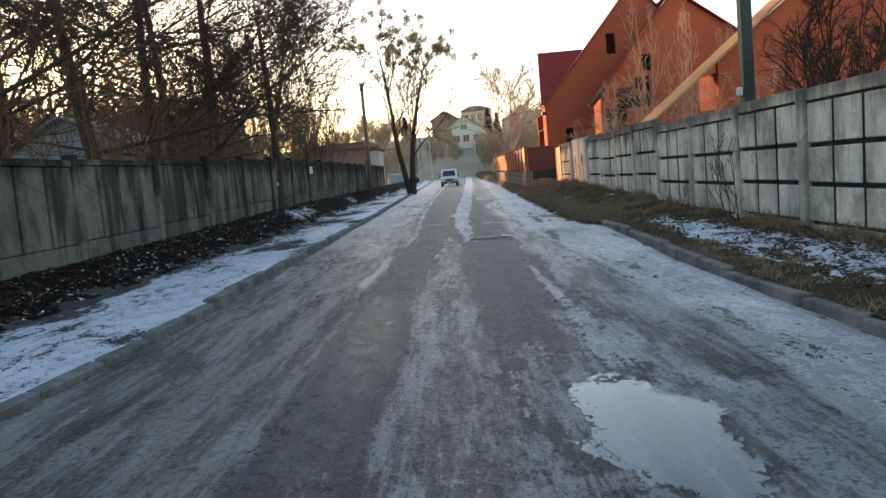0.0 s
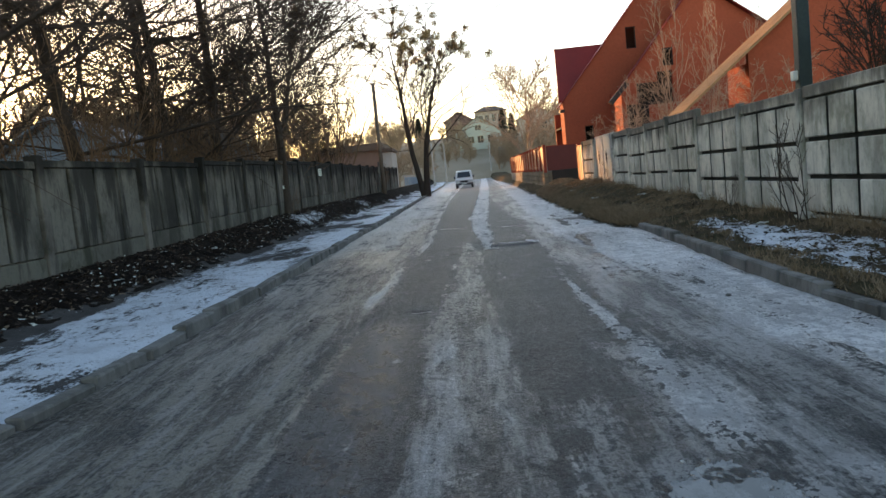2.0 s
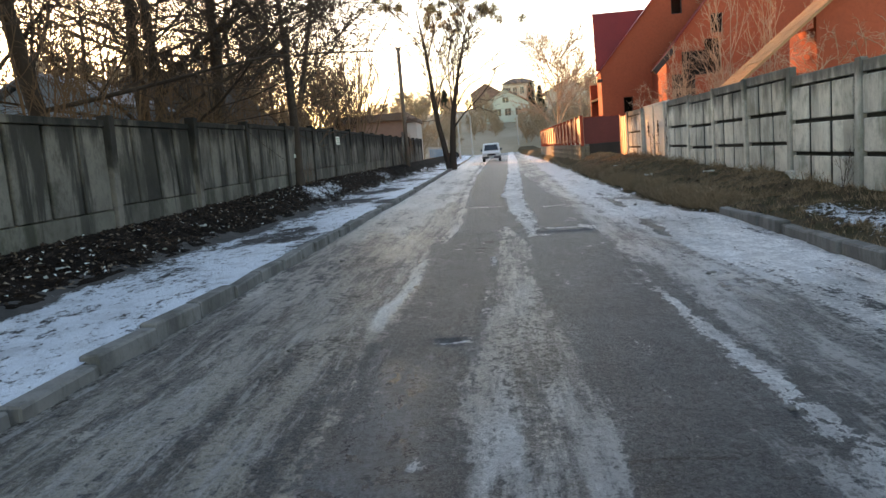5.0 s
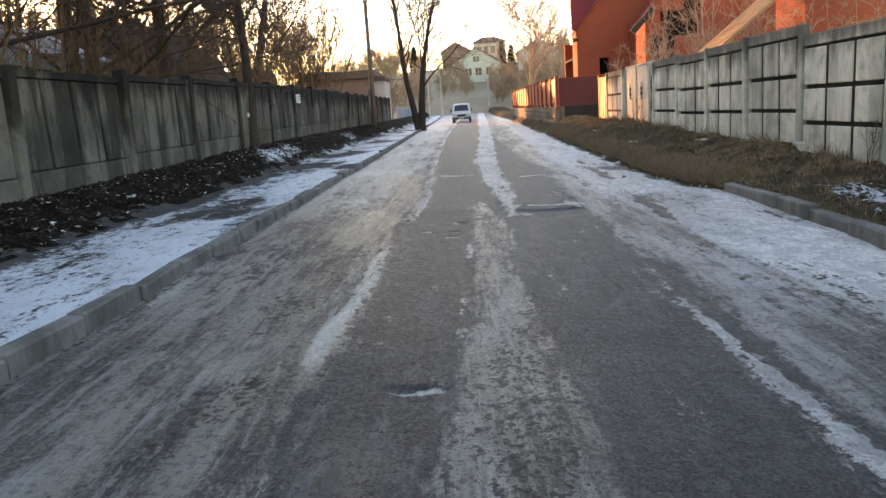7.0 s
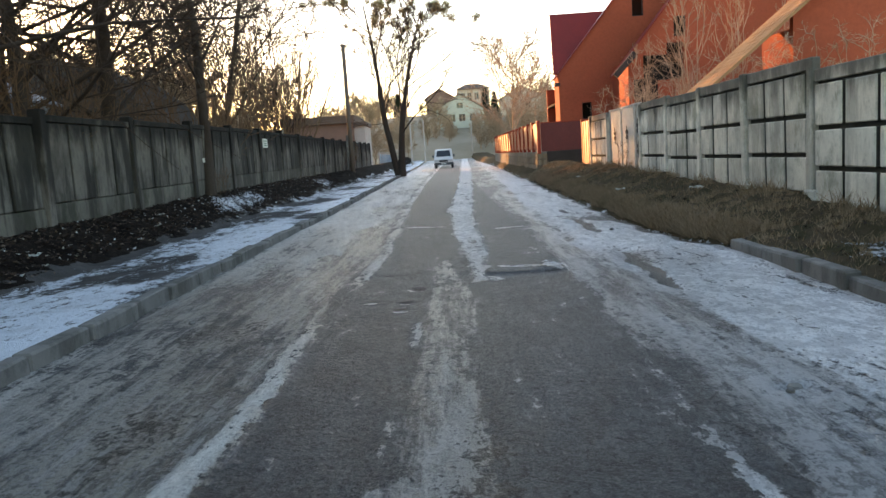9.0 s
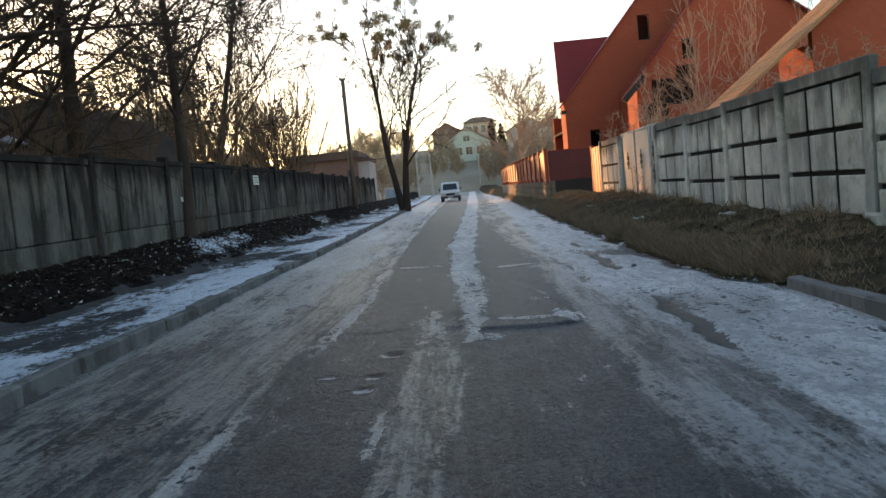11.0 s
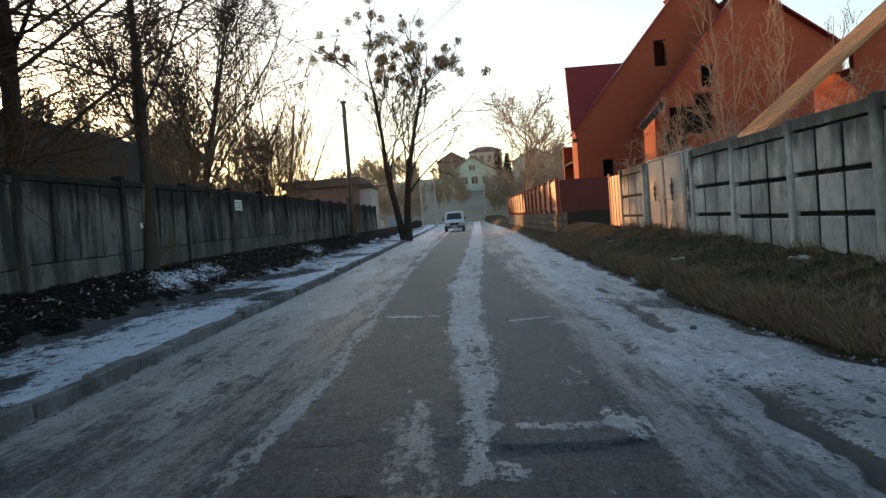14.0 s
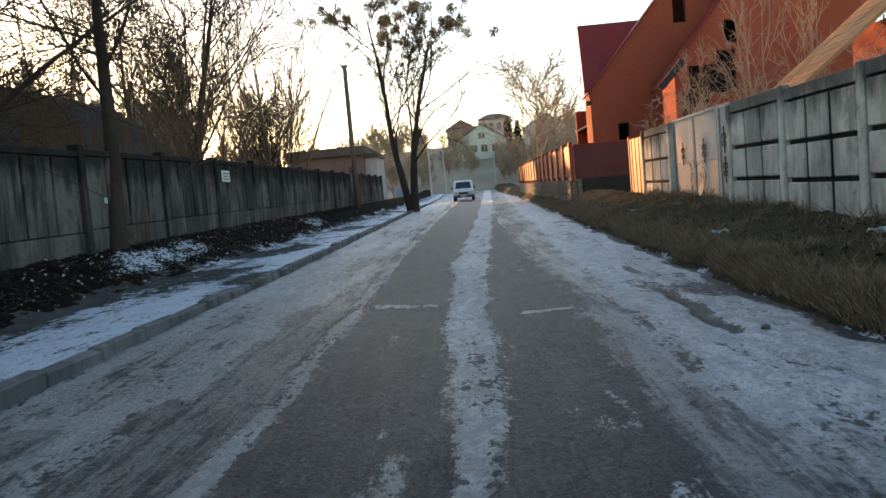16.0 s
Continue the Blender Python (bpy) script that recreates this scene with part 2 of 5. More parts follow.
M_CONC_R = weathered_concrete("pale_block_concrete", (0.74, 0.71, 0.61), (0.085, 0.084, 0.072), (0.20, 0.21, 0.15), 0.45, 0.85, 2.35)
M_KERB = weathered_concrete("kerb_concrete", (0.235, 0.224, 0.205), (0.05, 0.047, 0.043), (0.07, 0.07, 0.055), 0.5)
M_PLASTER = simple("red_render", (0.41, 0.098, 0.047), (0.33, 0.078, 0.038), 1.2, 0.88, 0, 0.12)
M_REDROOF = simple("dark_red_roof_sheet", (0.26, 0.030, 0.022), (0.21, 0.026, 0.020), 2.0, 0.5, 0, 0.08)
M_TILE = simple("weathered_clay_tile", (0.46, 0.27, 0.13), (0.36, 0.20, 0.095), 5, 0.85, 0, 0.4, 0.02, piece=0.4)
M_REDMETAL = simple("red_painted_sheet", (0.36, 0.055, 0.024), (0.29, 0.040, 0.02), 2.5, 0.5, 0.0, 0.08)
# Darker copy of the red sheet: the unlit front's shade is painted in.
M_REDSHADED = simple("shaded_red_sheet", (0.17, 0.040, 0.034), (0.13, 0.032, 0.028), 2.5, 0.6, 0.0, 0.08)
M_STONE = simple("rubble_stone", (0.30, 0.235, 0.16), (0.20, 0.16, 0.115), 3, 0.9, 0, 0.5, 0.02, piece=0.6)
M_MORTAR = simple("lime_mortar", (0.18, 0.165, 0.14), (0.13, 0.12, 0.10), 6, 0.95)
M_DARKWALL = simple("dark_plinth", (0.055, 0.042, 0.036), (0.035, 0.03, 0.026), 4, 0.9)
M_GATE = simple("grey_painted_steel", (0.48, 0.475, 0.435), (0.38, 0.375, 0.34), 2, 0.6, 0.0, 0.1)
M_IRON = simple("black_wrought_iron", (0.03, 0.03, 0.03), (0.05, 0.045, 0.04), 8, 0.6, 0.4)
M_BARK = simple("dark_bark", (0.042, 0.031, 0.024), (0.065, 0.050, 0.038), 9, 0.95, 0, 0.7, 0.03, (1, 1, 0.3))
M_TWIG = simple("bare_twigs", (0.045, 0.031, 0.023), (0.065, 0.046, 0.033), 6, 0.9, 0, 0.1)
M_SHRUB = simple("russet_shrub_stems", (0.17, 0.105, 0.062), (0.13, 0.085, 0.05), 6, 0.9, 0, 0.1)
M_RODS = simple("straw_brown_saplings", (0.50, 0.34, 0.23), (0.38, 0.25, 0.165), 6, 0.85, 0, 0.1)
M_LEAF = simple("olive_evergreen_leaf", (0.27, 0.195, 0.085), (0.19, 0.14, 0.06), 8, 0.7)
M_WOODPOLE = simple("grey_weathered_pole", (0.17, 0.135, 0.105), (0.12, 0.10, 0.08), 6, 0.9, 0, 0.5, 0.01, (1, 1, 0.2))
M_STEELPOST = simple("dark_green_steel", (0.045, 0.062, 0.062), (0.035, 0.05, 0.05), 4, 0.6, 0.2)
M_SLATE = simple("grey_fibre_slate", (0.11, 0.108, 0.106), (0.075, 0.074, 0.073), 4, 0.9, 0, 0.3)
M_BLUE = simple("faded_blue_sheet", (0.22, 0.29, 0.38), (0.17, 0.22, 0.29), 2, 0.6)
M_BRICK = simple("pinkish_old_brick", (0.30, 0.19, 0.145), (0.24, 0.155, 0.12), 3, 0.9, 0, 0.3, piece=0.4)
M_WHITEWALL = simple("dirty_whitewash", (0.52, 0.47, 0.42), (0.42, 0.38, 0.34), 2, 0.9)
# Near-black colour that stands in for the shade inside rooms and porches.
M_VOID = simple("unlit_interior", (0.03, 0.024, 0.02), (0.02, 0.018, 0.016), 3, 0.95)
M_FRAME = simple("dark_window_frame", (0.06, 0.045, 0.04), (0.04, 0.03, 0.03), 6, 0.6)
M_VAN = simple("white_vehicle_paint", (0.72, 0.72, 0.70), (0.60, 0.59, 0.57), 1.5, 0.35, 0, 0.02)
M_TYRE = simple("black_rubber", (0.02, 0.02, 0.02), (0.03, 0.03, 0.03), 8, 0.9)
M_GREY = simple("grey_plastic", (0.10, 0.10, 0.10), (0.08, 0.08, 0.08), 8, 0.6)
M_SIGN = simple("white_enamel", (0.70, 0.74, 0.70), (0.62, 0.66, 0.62), 4, 0.45)
M_SIGNTEXT = simple("green_sign_paint", (0.05, 0.22, 0.12), (0.04, 0.18, 0.10), 8, 0.6)
M_PALEHOUSE = simple("pale_green_render", (0.58, 0.60, 0.50), (0.50, 0.52, 0.44), 1, 0.9)
M_CREAM = simple("cream_render", (0.62, 0.54, 0.42), (0.54, 0.47, 0.37), 1, 0.9)
M_OLDROOF = simple("brown_old_roof", (0.17, 0.12, 0.09), (0.13, 0.095, 0.075), 2, 0.9)
M_SPRUCE = simple("spruce_needles", (0.035, 0.055, 0.028), (0.028, 0.045, 0.022), 4, 0.85)
M_LITTER = simple("dry_leaf_litter", (0.055, 0.036, 0.025), (0.026, 0.019, 0.015), 9, 0.9)
# Paler than the near twigs: distance haze is put into the colour.
M_TWIGHAZE = simple("haze_paled_twigs", (0.42, 0.32, 0.22), (0.35, 0.26, 0.17), 3, 0.9)


def blades_material():
    k = Mat("dry_grass", 0.9, 0.0, 0.15)
    c = k.mix(k.island(), (0.36, 0.26, 0.165), (0.16, 0.115, 0.068))
    c = k.mix(k.ramp(k.noise(0.8, 5, 0.7), 0.52, 0.68, 0.0, 0.55), c, (0.070, 0.062, 0.028))
    k.colour(c)
    return k.m


def glass_material():
    k = Mat("dark_glass", 0.05)
    k.colour((0.03, 0.035, 0.04))
    return k.m


def lamp_material():
    k = Mat("headlamp_lens", 0.12)
    k.colour((0.55, 0.56, 0.56))
    return k.m


M_GRASS, M_GLASS, M_LAMP = blades_material(), glass_material(), lamp_material()


# ---- building helpers ----
def finish(name, me, material, parent=None, label="", smooth=False):
    me.materials.append(material)
    if smooth:
        me.polygons.foreach_set("use_smooth", [True] * len(me.polygons))
    ob = new(name, me)
    if parent is not None:
        ob.parent = parent
    if label:
        ob["label"] = label
    return ob


def part(name, bm, material, parent=None, label="", smooth=False):
    me = bpy.data.meshes.new(name)
    bmesh.ops.recalc_face_normals(bm, faces=bm.faces[:])
    bm.to_mesh(me)
    bm.free()
    return finish(name, me, material, parent, label, smooth)


def raw(name, verts, faces, material, parent=None, label="", smooth=False):
    me = bpy.data.meshes.new(name)
    me.from_pydata(verts, [], faces)
    me.update()
    return finish(name, me, material, parent, label, smooth)


def place(name, m, label, category, group="", kind=""):
    e = new(name)
    e.matrix_world = m
    return tagged(e, label, category, group, kind)


def box(bm, x0, x1, y0, y1, z0, z1, bevel=0.0, seg=1):
    vs = bmesh.ops.create_cube(bm, size=1.0)["verts"]
    for v in vs:
        v.co = ((x0 + x1) / 2 + v.co.x * (x1 - x0), (y0 + y1) / 2 + v.co.y * (y1 - y0), (z0 + z1) / 2 + v.co.z * (z1 - z0))
    if bevel:
        es = list({e for v in vs for e in v.link_edges})
        bmesh.ops.bevel(bm, geom=es, offset=bevel, segments=seg, profile=0.6, affect="EDGES")
    return vs


def boxes(*dims, bevel=0.0):
    bm = bmesh.new()
    for d in dims:
        box(bm, *d, bevel=bevel)
    return bm


def cyl(bm, m, r0, r1, depth, seg=16):
    return bmesh.ops.create_cone(bm, cap_ends=True, segments=seg, radius1=r0, radius2=r1, depth=depth, matrix=m)["verts"]


def sheet(outline, holes, at, thick, axis="y"):
    """A wall cut from an outline in (along, up) with rectangular or free holes, standing at `at` across `axis`, `thick` deep."""
    bm = bmesh.new()
    edges = []
    for ring in (outline, *holes):
        vs = [bm.verts.new((a, at, b) if axis == "y" else (at, a, b)) for a, b in ring]
        edges += [bm.edges.new((vs[i], vs[(i + 1) % len(vs)])) for i in range(len(vs))]
    bmesh.ops.triangle_fill(bm, use_beauty=True, use_dissolve=False, edges=edges)
    got = bmesh.ops.extrude_face_region(bm, geom=bm.faces[:])
    move = (0, thick, 0) if axis == "y" else (thick, 0, 0)
    bmesh.ops.translate(bm, verts=[g for g in got["geom"] if isinstance(g, bmesh.types.BMVert)], vec=move)
    return bm


def rect(x0, x1, z0, z1):
    return [(x0, z0), (x1, z0), (x1, z1), (x0, z1)]


LATTICE = np.random.RandomState(5).rand(256, 256)


def vnoise(x, y):
    xi, yi = np.floor(x).astype(int), np.floor(y).astype(int)
    fx, fy = x - xi, y - yi
    fx, fy = fx * fx * (3 - 2 * fx), fy * fy * (3 - 2 * fy)
    a, b = LATTICE[xi % 256, yi % 256], LATTICE[(xi + 1) % 256, yi % 256]
    c, d = LATTICE[xi % 256, (yi + 1) % 256], LATTICE[(xi + 1) % 256, (yi + 1) % 256]
    return (a * (1 - fx) + b * fx) * (1 - fy) + (c * (1 - fx) + d * fx) * fy


def fbm(x, y, octaves=4):
    """Smooth noise from -1 to 1."""
    x, y = np.asarray(x, float), np.asarray(y, float)
    total, gain, out = 0.0, 1.0, 0.0
    for i in range(octaves):
        out = out + gain * (2 * vnoise(x * 2 ** i + 17.3 * i, y * 2 ** i + 9.1 * i) - 1)
        total, gain = total + gain, gain * 0.5
    return out / total


def sstep(a, b, v):
    t = np.clip((np.asarray(v, float) - a) / (b - a), 0, 1)
    return t * t * (3 - 2 * t)


def band(v, lo, hi, soft):
    return sstep(lo - soft, lo + soft, v) * (1 - sstep(hi - soft, hi + soft, v))


def grid(name, xs, ys, zfun, material, layers=(), kind="structure", label="", category=""):
    """A sheet over a grid of rows ys; xs is an array, or a function of y that gives the row's x values. Layers are float fields on its points."""
    ny = len(ys)
    if callable(xs):
        X = np.array([xs(y) for y in ys])
    else:
        X = np.tile(np.asarray(xs, float), (ny, 1))
    nx = X.shape[1]
    Y = np.tile(np.asarray(ys, float)[:, None], (1, nx))
    Z = zfun(X, Y)
    verts = np.stack([X, Y, Z], -1).reshape(-1, 3)
    i = np.arange(ny - 1)[:, None] * nx + np.arange(nx - 1)[None, :]
    faces = np.stack([i, i + 1, i + nx + 1, i + nx], -1).reshape(-1, 4)
    ob = raw(name, verts.tolist(), faces.tolist(), material, None, "", True)
    for lname, f in layers:
        a = ob.data.attributes.new(lname, "FLOAT", "POINT")
        a.data.foreach_set("value", np.clip(f(X, Y), 0, 1).astype(np.float32).ravel())
    return tagged(ob, label, category, "", kind)


# ---- the lie of the land ----
def road_z(y):
    y = np.asarray(y, float)
    return 0.004 * np.clip(y - 30, 0, 90) + 0.02 * np.clip(y - 120, 0, 40)


def bank_l(y):
    """Height of the soil at the foot of the left fence."""
    return 0.60 + 0.26 * sstep(10, 34, y)


def bank_r(y):
    """Height of the turf at the foot of the right fence."""
    return 0.24 + 0.46 * sstep(9, 34, y)


def edge_r(y):
    """Where the road meets the right verge."""
    y = np.asarray(y, float)
    return 3.38 + 0.38 * sstep(9, 18.5, y) - 0.3 * sstep(18.4, 19.5, y) + 0.026 * np.clip(y - 24, 0, 60) + 0.16 * fbm(y * 0.8, y * 0 + 3.3, 3) * sstep(18.6, 19.6, y)


def drift(y):
    return 0.022 * np.clip(np.asarray(y, float) - 18, 0, 80)


KERB_L = -3.24


def kerb_off(y):
    """How far the old sunken kerb strays outward near the start."""
    return -0.075 * np.clip(8.5 - np.asarray(y, float), 0, 14)


def kerb_sunk(y):
    return 0.06 * np.clip((10 - np.asarray(y, float)) / 3, 0, 1)


X_FENCE_L, X_FENCE_R = -6.88, 5.752


HOLES = [(-0.33, 16.66, 0.13, 0.13), (-0.42, 15.94, 0.11, 0.10), (-0.46, 15.55, 0.10, 0.08), (-0.77, 16.0, 0.15, 0.05), (0.23, 17.55, 0.09, 0.16),
         (0.22, 18.35, 0.09, 0.34), (-0.70, 8.2, 0.12, 0.12), (2.02, 12.6, 0.16, 0.07), (-0.60, 10.5, 0.22, 0.10), (-1.75, 20.2, 0.1, 0.3)]


def run(X, Y, ys, lo, hi, soft=0.05, ends=0.3, wob=0.07, seed=0.0):
    """A strip of ground along the road: between the lines lo and hi, given at the rows ys, with ragged edges."""
    e = wob * fbm(X * 1.4 + seed, Y * 1.3 + seed, 4) + 0.4 * wob * fbm(X * 5 + seed, Y * 4.0, 3)
    inside = band(X + e, np.interp(Y, ys, lo), np.interp(Y, ys, hi), soft * 2.4)
    return inside * band(Y + 2.5 * e, ys[0], ys[-1], ends)


def spot(X, Y, x, y, rx, ry, seed=0.0):
    n = 0.45 * fbm(X * 4 + seed, Y * 4, 3)
    return sstep(0.0, 0.45, 1.0 - ((X - x) / rx) ** 2 - ((Y - y) / ry) ** 2 + n)


MID_Y = (16.7, 17.3, 20, 23.5, 27.5, 32, 47, 80, 155)
MID_LO, MID_HI = (0.30, 0.34, 0.20, 0.14, 0.06, 0.25, 0.75, 1.6, 3.5), (0.46, 0.52, 0.64, 0.64, 0.74, 0.9, 1.45, 2.6, 4.6)
TRL_LO = (-0.98, -0.90, -0.82, -0.86, -0.92, -0.98, -0.95, -0.5, 0.8)
TRR_HI = (1.42, 1.44, 1.56, 1.72, 1.80, 1.95, 2.35, 3.4, 5.3)
STRIP_Y, STRIP_LO, STRIP_HI = (10.8, 11.6, 12.6, 15.2), (-1.36, -1.40, -1.31, -1.32), (-1.24, -1.18, -1.13, -1.14)


def ice_glare_layer(X, Y):
    """White crusted ice and old snow, and the sky's glare painted white on a wet strip."""
    patchy = fbm(X * 1.3 + 3, Y * 0.5, 4)
    right_from = np.interp(Y, (0, 6, 9, 13.5, 16.5, 17.5, 21, 25, 38, 80, 155), (2.3, 2.2, 2.1, 2.05, 2.0, 1.62, 1.72, 1.86, 2.2, 3.6, 5.5))
    right = sstep(-0.2, 0.5, X - right_from + 0.22 * fbm(X * 0.8, Y * 0.4 + 9, 3)) * (0.80 + 0.14 * sstep(18, 26, Y) + 0.42 * patchy)
    right = right - 0.08 * (1 - sstep(4, 8, Y))
    left_from = np.interp(Y, (0, 12, 15, 19, 24, 30, 155), (-2.7, -2.6, -2.0, -1.75, -1.45, -1.35, -0.6))
    left = sstep(0.25, -0.25, X - left_from + 0.25 * fbm(X * 0.8 + 40, Y * 0.35, 3)) * (0.55 + 0.40 * fbm(X * 1.6, Y * 0.25 + 2, 4))
    left = left * (0.58 + 0.27 * sstep(9, 14, Y) + 0.55 * sstep(17, 26, Y))
    for ix, iy, rx, ry in ((-1.72, 23.8, 0.22, 1.0), (-1.40, 26.0, 0.20, 1.1), (-1.84, 19.9, 0.14, 0.45), (-1.9, 30.5, 0.3, 1.6), (-2.6, 19.4, 0.3, 0.4)):
        left = left - 0.8 * spot(X, Y, ix, iy, rx, ry, iy)
    mid = run(X, Y, MID_Y, MID_LO, MID_HI, 0.045, 0.3, 0.10, 1.0) * (0.86 + 0.35 * fbm(X * 3, Y * 1.3, 3))
    near = 0.47 * run(X, Y, (-14, 4.5, 6.3, 8.4, 10.2), (-0.60, -0.52, -0.47, -0.42, -0.30), (0.75, 0.46, 0.27, 0.20, 0.22), 0.07, 0.5, 0.08, 5.0) * (0.85 + 0.55 * fbm(X * 2, Y * 0.8 + 20, 3))
    tongues = 0.38 * run(X, Y, (10.6, 11.8, 13.5), (-0.26, -0.27, -0.15), (0.20, 0.17, 0.12), 0.05, 0.15, 0.06, 8.0)
    tongues = tongues + 0.34 * run(X, Y, (14.0, 15.3, 16.1, 18.7), (-0.14, -0.20, -0.14, -0.15), (0.10, 0.36, 0.26, 0.08), 0.05, 0.12, 0.06, 9.0)
    edge = np.interp(Y, MID_Y, TRL_LO)
    thread = 0.74 * band(X - edge + 0.05 * fbm(X * 2, Y * 1.1, 3), -0.26, -0.04, 0.05) * sstep(15.6, 17.6, Y) * (0.9 + 0.5 * fbm(X * 2 + 5, Y * 0.7, 3))
    rib = 0.86 * run(X, Y, (5.6, 7, 8.2, 9.4, 11.3, 13.6), (1.22, 1.22, 1.26, 1.22, 1.28, 1.34), (1.58, 1.50, 1.48, 1.40, 1.37, 1.38), 0.035, 0.4, 0.05, 12.0) * (0.85 + 0.5 * fbm(X * 3, Y * 1.6 + 70, 3))
    crumbs = 0.50 * run(X, Y, (4.6, 5.6, 7.2), (1.15, 1.0, 1.35), (2.3, 2.0, 1.9), 0.15, 0.4, 0.2, 15.0) * (0.9 + 0.7 * fbm(X * 2.4, Y * 1.8 + 33, 4))
    gutter = 0.95 * (1 - sstep(KERB_L + 0.10, KERB_L + 0.38, X + 0.16 * fbm(X, Y * 0.6 + 50, 3))) * sstep(-0.35, 0.1, fbm(X * 0.1, Y * 0.45 + 5, 2)) * sstep(8, 11, Y)
    seams = 0.72 * spot(X, Y, 1.38, 17.75, 0.16, 0.45) + 0.62 * band(Y + 0.10 * fbm(X * 2, Y, 2), 17.62, 17.80, 0.06) * band(X, 0.6, 1.45, 0.1)
    seams = seams + 0.75 * band(Y + 0.06 * fbm(X * 2, Y, 2), 22.82, 23.0, 0.05) * band(X, 0.95, 1.5, 0.06) + 0.55 * spot(X, Y, 0.52, 16.95, 0.24, 0.22)
    seams = seams + 0.66 * band(Y + 0.5 * X + 0.12 * fbm(X * 2, Y, 2), 23.55, 23.9, 0.12) * band(X, -0.85, 0.05, 0.1) + 0.3 * spot(X, Y, 1.2, 19.3, 0.25, 0.5)
    # Wet strip: the sky's reflection is painted as white cover.
    strip = 1.0 * run(X, Y, STRIP_Y, STRIP_LO, STRIP_HI, 0.03, 0.5, 0.05, 18.0) * (0.9 + 0.4 * fbm(X * 2, Y * 0.9 + 3, 3))
    dash = 0.8 * run(X, Y, (13.9, 14.4, 14.95), (-0.31, -0.30, -0.31), (-0.23, -0.21, -0.25), 0.02, 0.1, 0.05, 19.0) + 0.75 * run(X, Y, (11.4, 12.6), (-0.38, -0.36), (-0.33, -0.31), 0.02, 0.2, 0.03, 20.0)
    dash = dash + 0.62 * run(X, Y, (6.2, 9.6), (-1.33, -1.24), (-1.27, -1.20), 0.02, 0.3, 0.03, 23.0) + 0.55 * run(X, Y, (4.2, 5.8), (0.38, 0.45), (0.50, 0.55), 0.03, 0.3, 0.08, 25.0)
    holes = 0 * X
    for hx, hy, ra, rb in HOLES[:4] + HOLES[6:7] + HOLES[8:9]:
        holes = np.maximum(holes, 1.2 * np.clip(0.95 + 0.9 * fbm(X * 7, Y * 7, 3) - ((X - hx) / ra) ** 2 - ((Y - hy + 0.03) / rb) ** 2, 0, 1))
    return np.clip(np.maximum.reduce([right, left, mid, near, tongues, thread, rib, crumbs, gutter, seams, strip, dash, holes]), 0, 1)


def track_layer(X, Y):
    """Bare dark asphalt where wheels have worn the ice through."""
    left = run(X, Y, MID_Y, TRL_LO, MID_LO, 0.04, 0.1, 0.05, 30.0)
    right = run(X, Y, MID_Y, MID_HI, TRR_HI, 0.04, 0.1, 0.05, 31.0)
    patch = run(X, Y, (10.25, 11, 14, 17.6), (-1.05, -1.08, -1.05, -0.95), (-0.42, -0.38, -0.30, -0.18), 0.04, 0.08, 0.05, 32.0)
    bare = run(X, Y, (6.6, 8.05, 10, 14, 17.3), (0.45, 0.28, 0.34, 0.20, 0.36), (0.95, 1.02, 1.18, 1.32, 1.42), 0.05, 0.15, 0.08, 33.0)
    near = 0.75 * run(X, Y, (-14, 6.5, 9.9), (-1.36, -1.22, -1.18), (-0.56, -0.52, -0.62), 0.06, 0.1, 0.06, 34.0)
    rut = 0.9 * run(X, Y, (7.0, 10, 14, 16.8), (1.48, 1.42, 1.46, 1.48), (1.78, 1.62, 1.66, 1.58), 0.05, 0.6, 0.07, 35.0)
    return np.clip(np.maximum.reduce([left, right, patch, bare, near, rut]), 0, 1)


def film_layer(X, Y):
    """Thin dirty ice and slush frozen on the asphalt."""
    side_l = sstep(-1.05, -1.35, X + 0.12 * fbm(X, Y * 0.5, 3)) * (0.72 + 0.45 * fbm(X * 1.2, Y * 0.35 + 7, 4))
    side_r = sstep(1.3, 1.6, X + 0.12 * fbm(X, Y * 0.5 + 4, 3)) * (0.74 + 0.35 * fbm(X * 1.2, Y * 0.4 + 17, 4))
    mid = 0.72 * run(X, Y, (-14, 9, 10.6, 11.8, 13.5, 15.3, 18.8), (-0.62, -0.48, -0.35, -0.27, -0.2, -0.22, -0.2), (0.7, 0.36, 0.32, 0.24, 0.2, 0.38, 0.1), 0.06, 0.2, 0.06, 40.0)
    far = 0.6 * sstep(17, 19, Y) * (1 - track_layer(X, Y))
    blue = 0.62 * run(X, Y, (-14, 5.5, 8.0), (0.6, 0.4, 0.5), (2.4, 2.4, 1.3), 0.2, 0.4, 0.2, 41.0) * (0.8 + 0.6 * fbm(X * 1.6, Y + 3, 4))
    return np.clip(np.maximum.reduce([side_l, side_r, mid, far, blue]) - 0.30 * track_layer(X, Y), 0, 1)


def slick_layer(X, Y):
    """Where the ice is smooth and damp."""
    left = 0.85 * run(X, Y, (-14, 6.5, 9.9), (-1.5, -1.3, -1.2), (-0.6, -0.55, -0.7), 0.1, 0.3, 0.08, 50.0)
    strip = run(X, Y, STRIP_Y, STRIP_LO, STRIP_HI, 0.05, 0.4, 0.05, 18.0)
    right = 0.75 * sstep(1.5, 1.9, X) * sstep(-0.25, 0.2, fbm(X * 0.8, Y * 0.4 + 60, 3)) * (1 - 0.5 * sstep(15, 22, Y))
    olive = 0.5 * sstep(-1.4, -1.7, X) * sstep(-0.1, 0.3, fbm(X * 0.9 + 9, Y * 0.4, 3))
    return np.clip(np.maximum.reduce([left, strip, right, olive]), 0, 1)


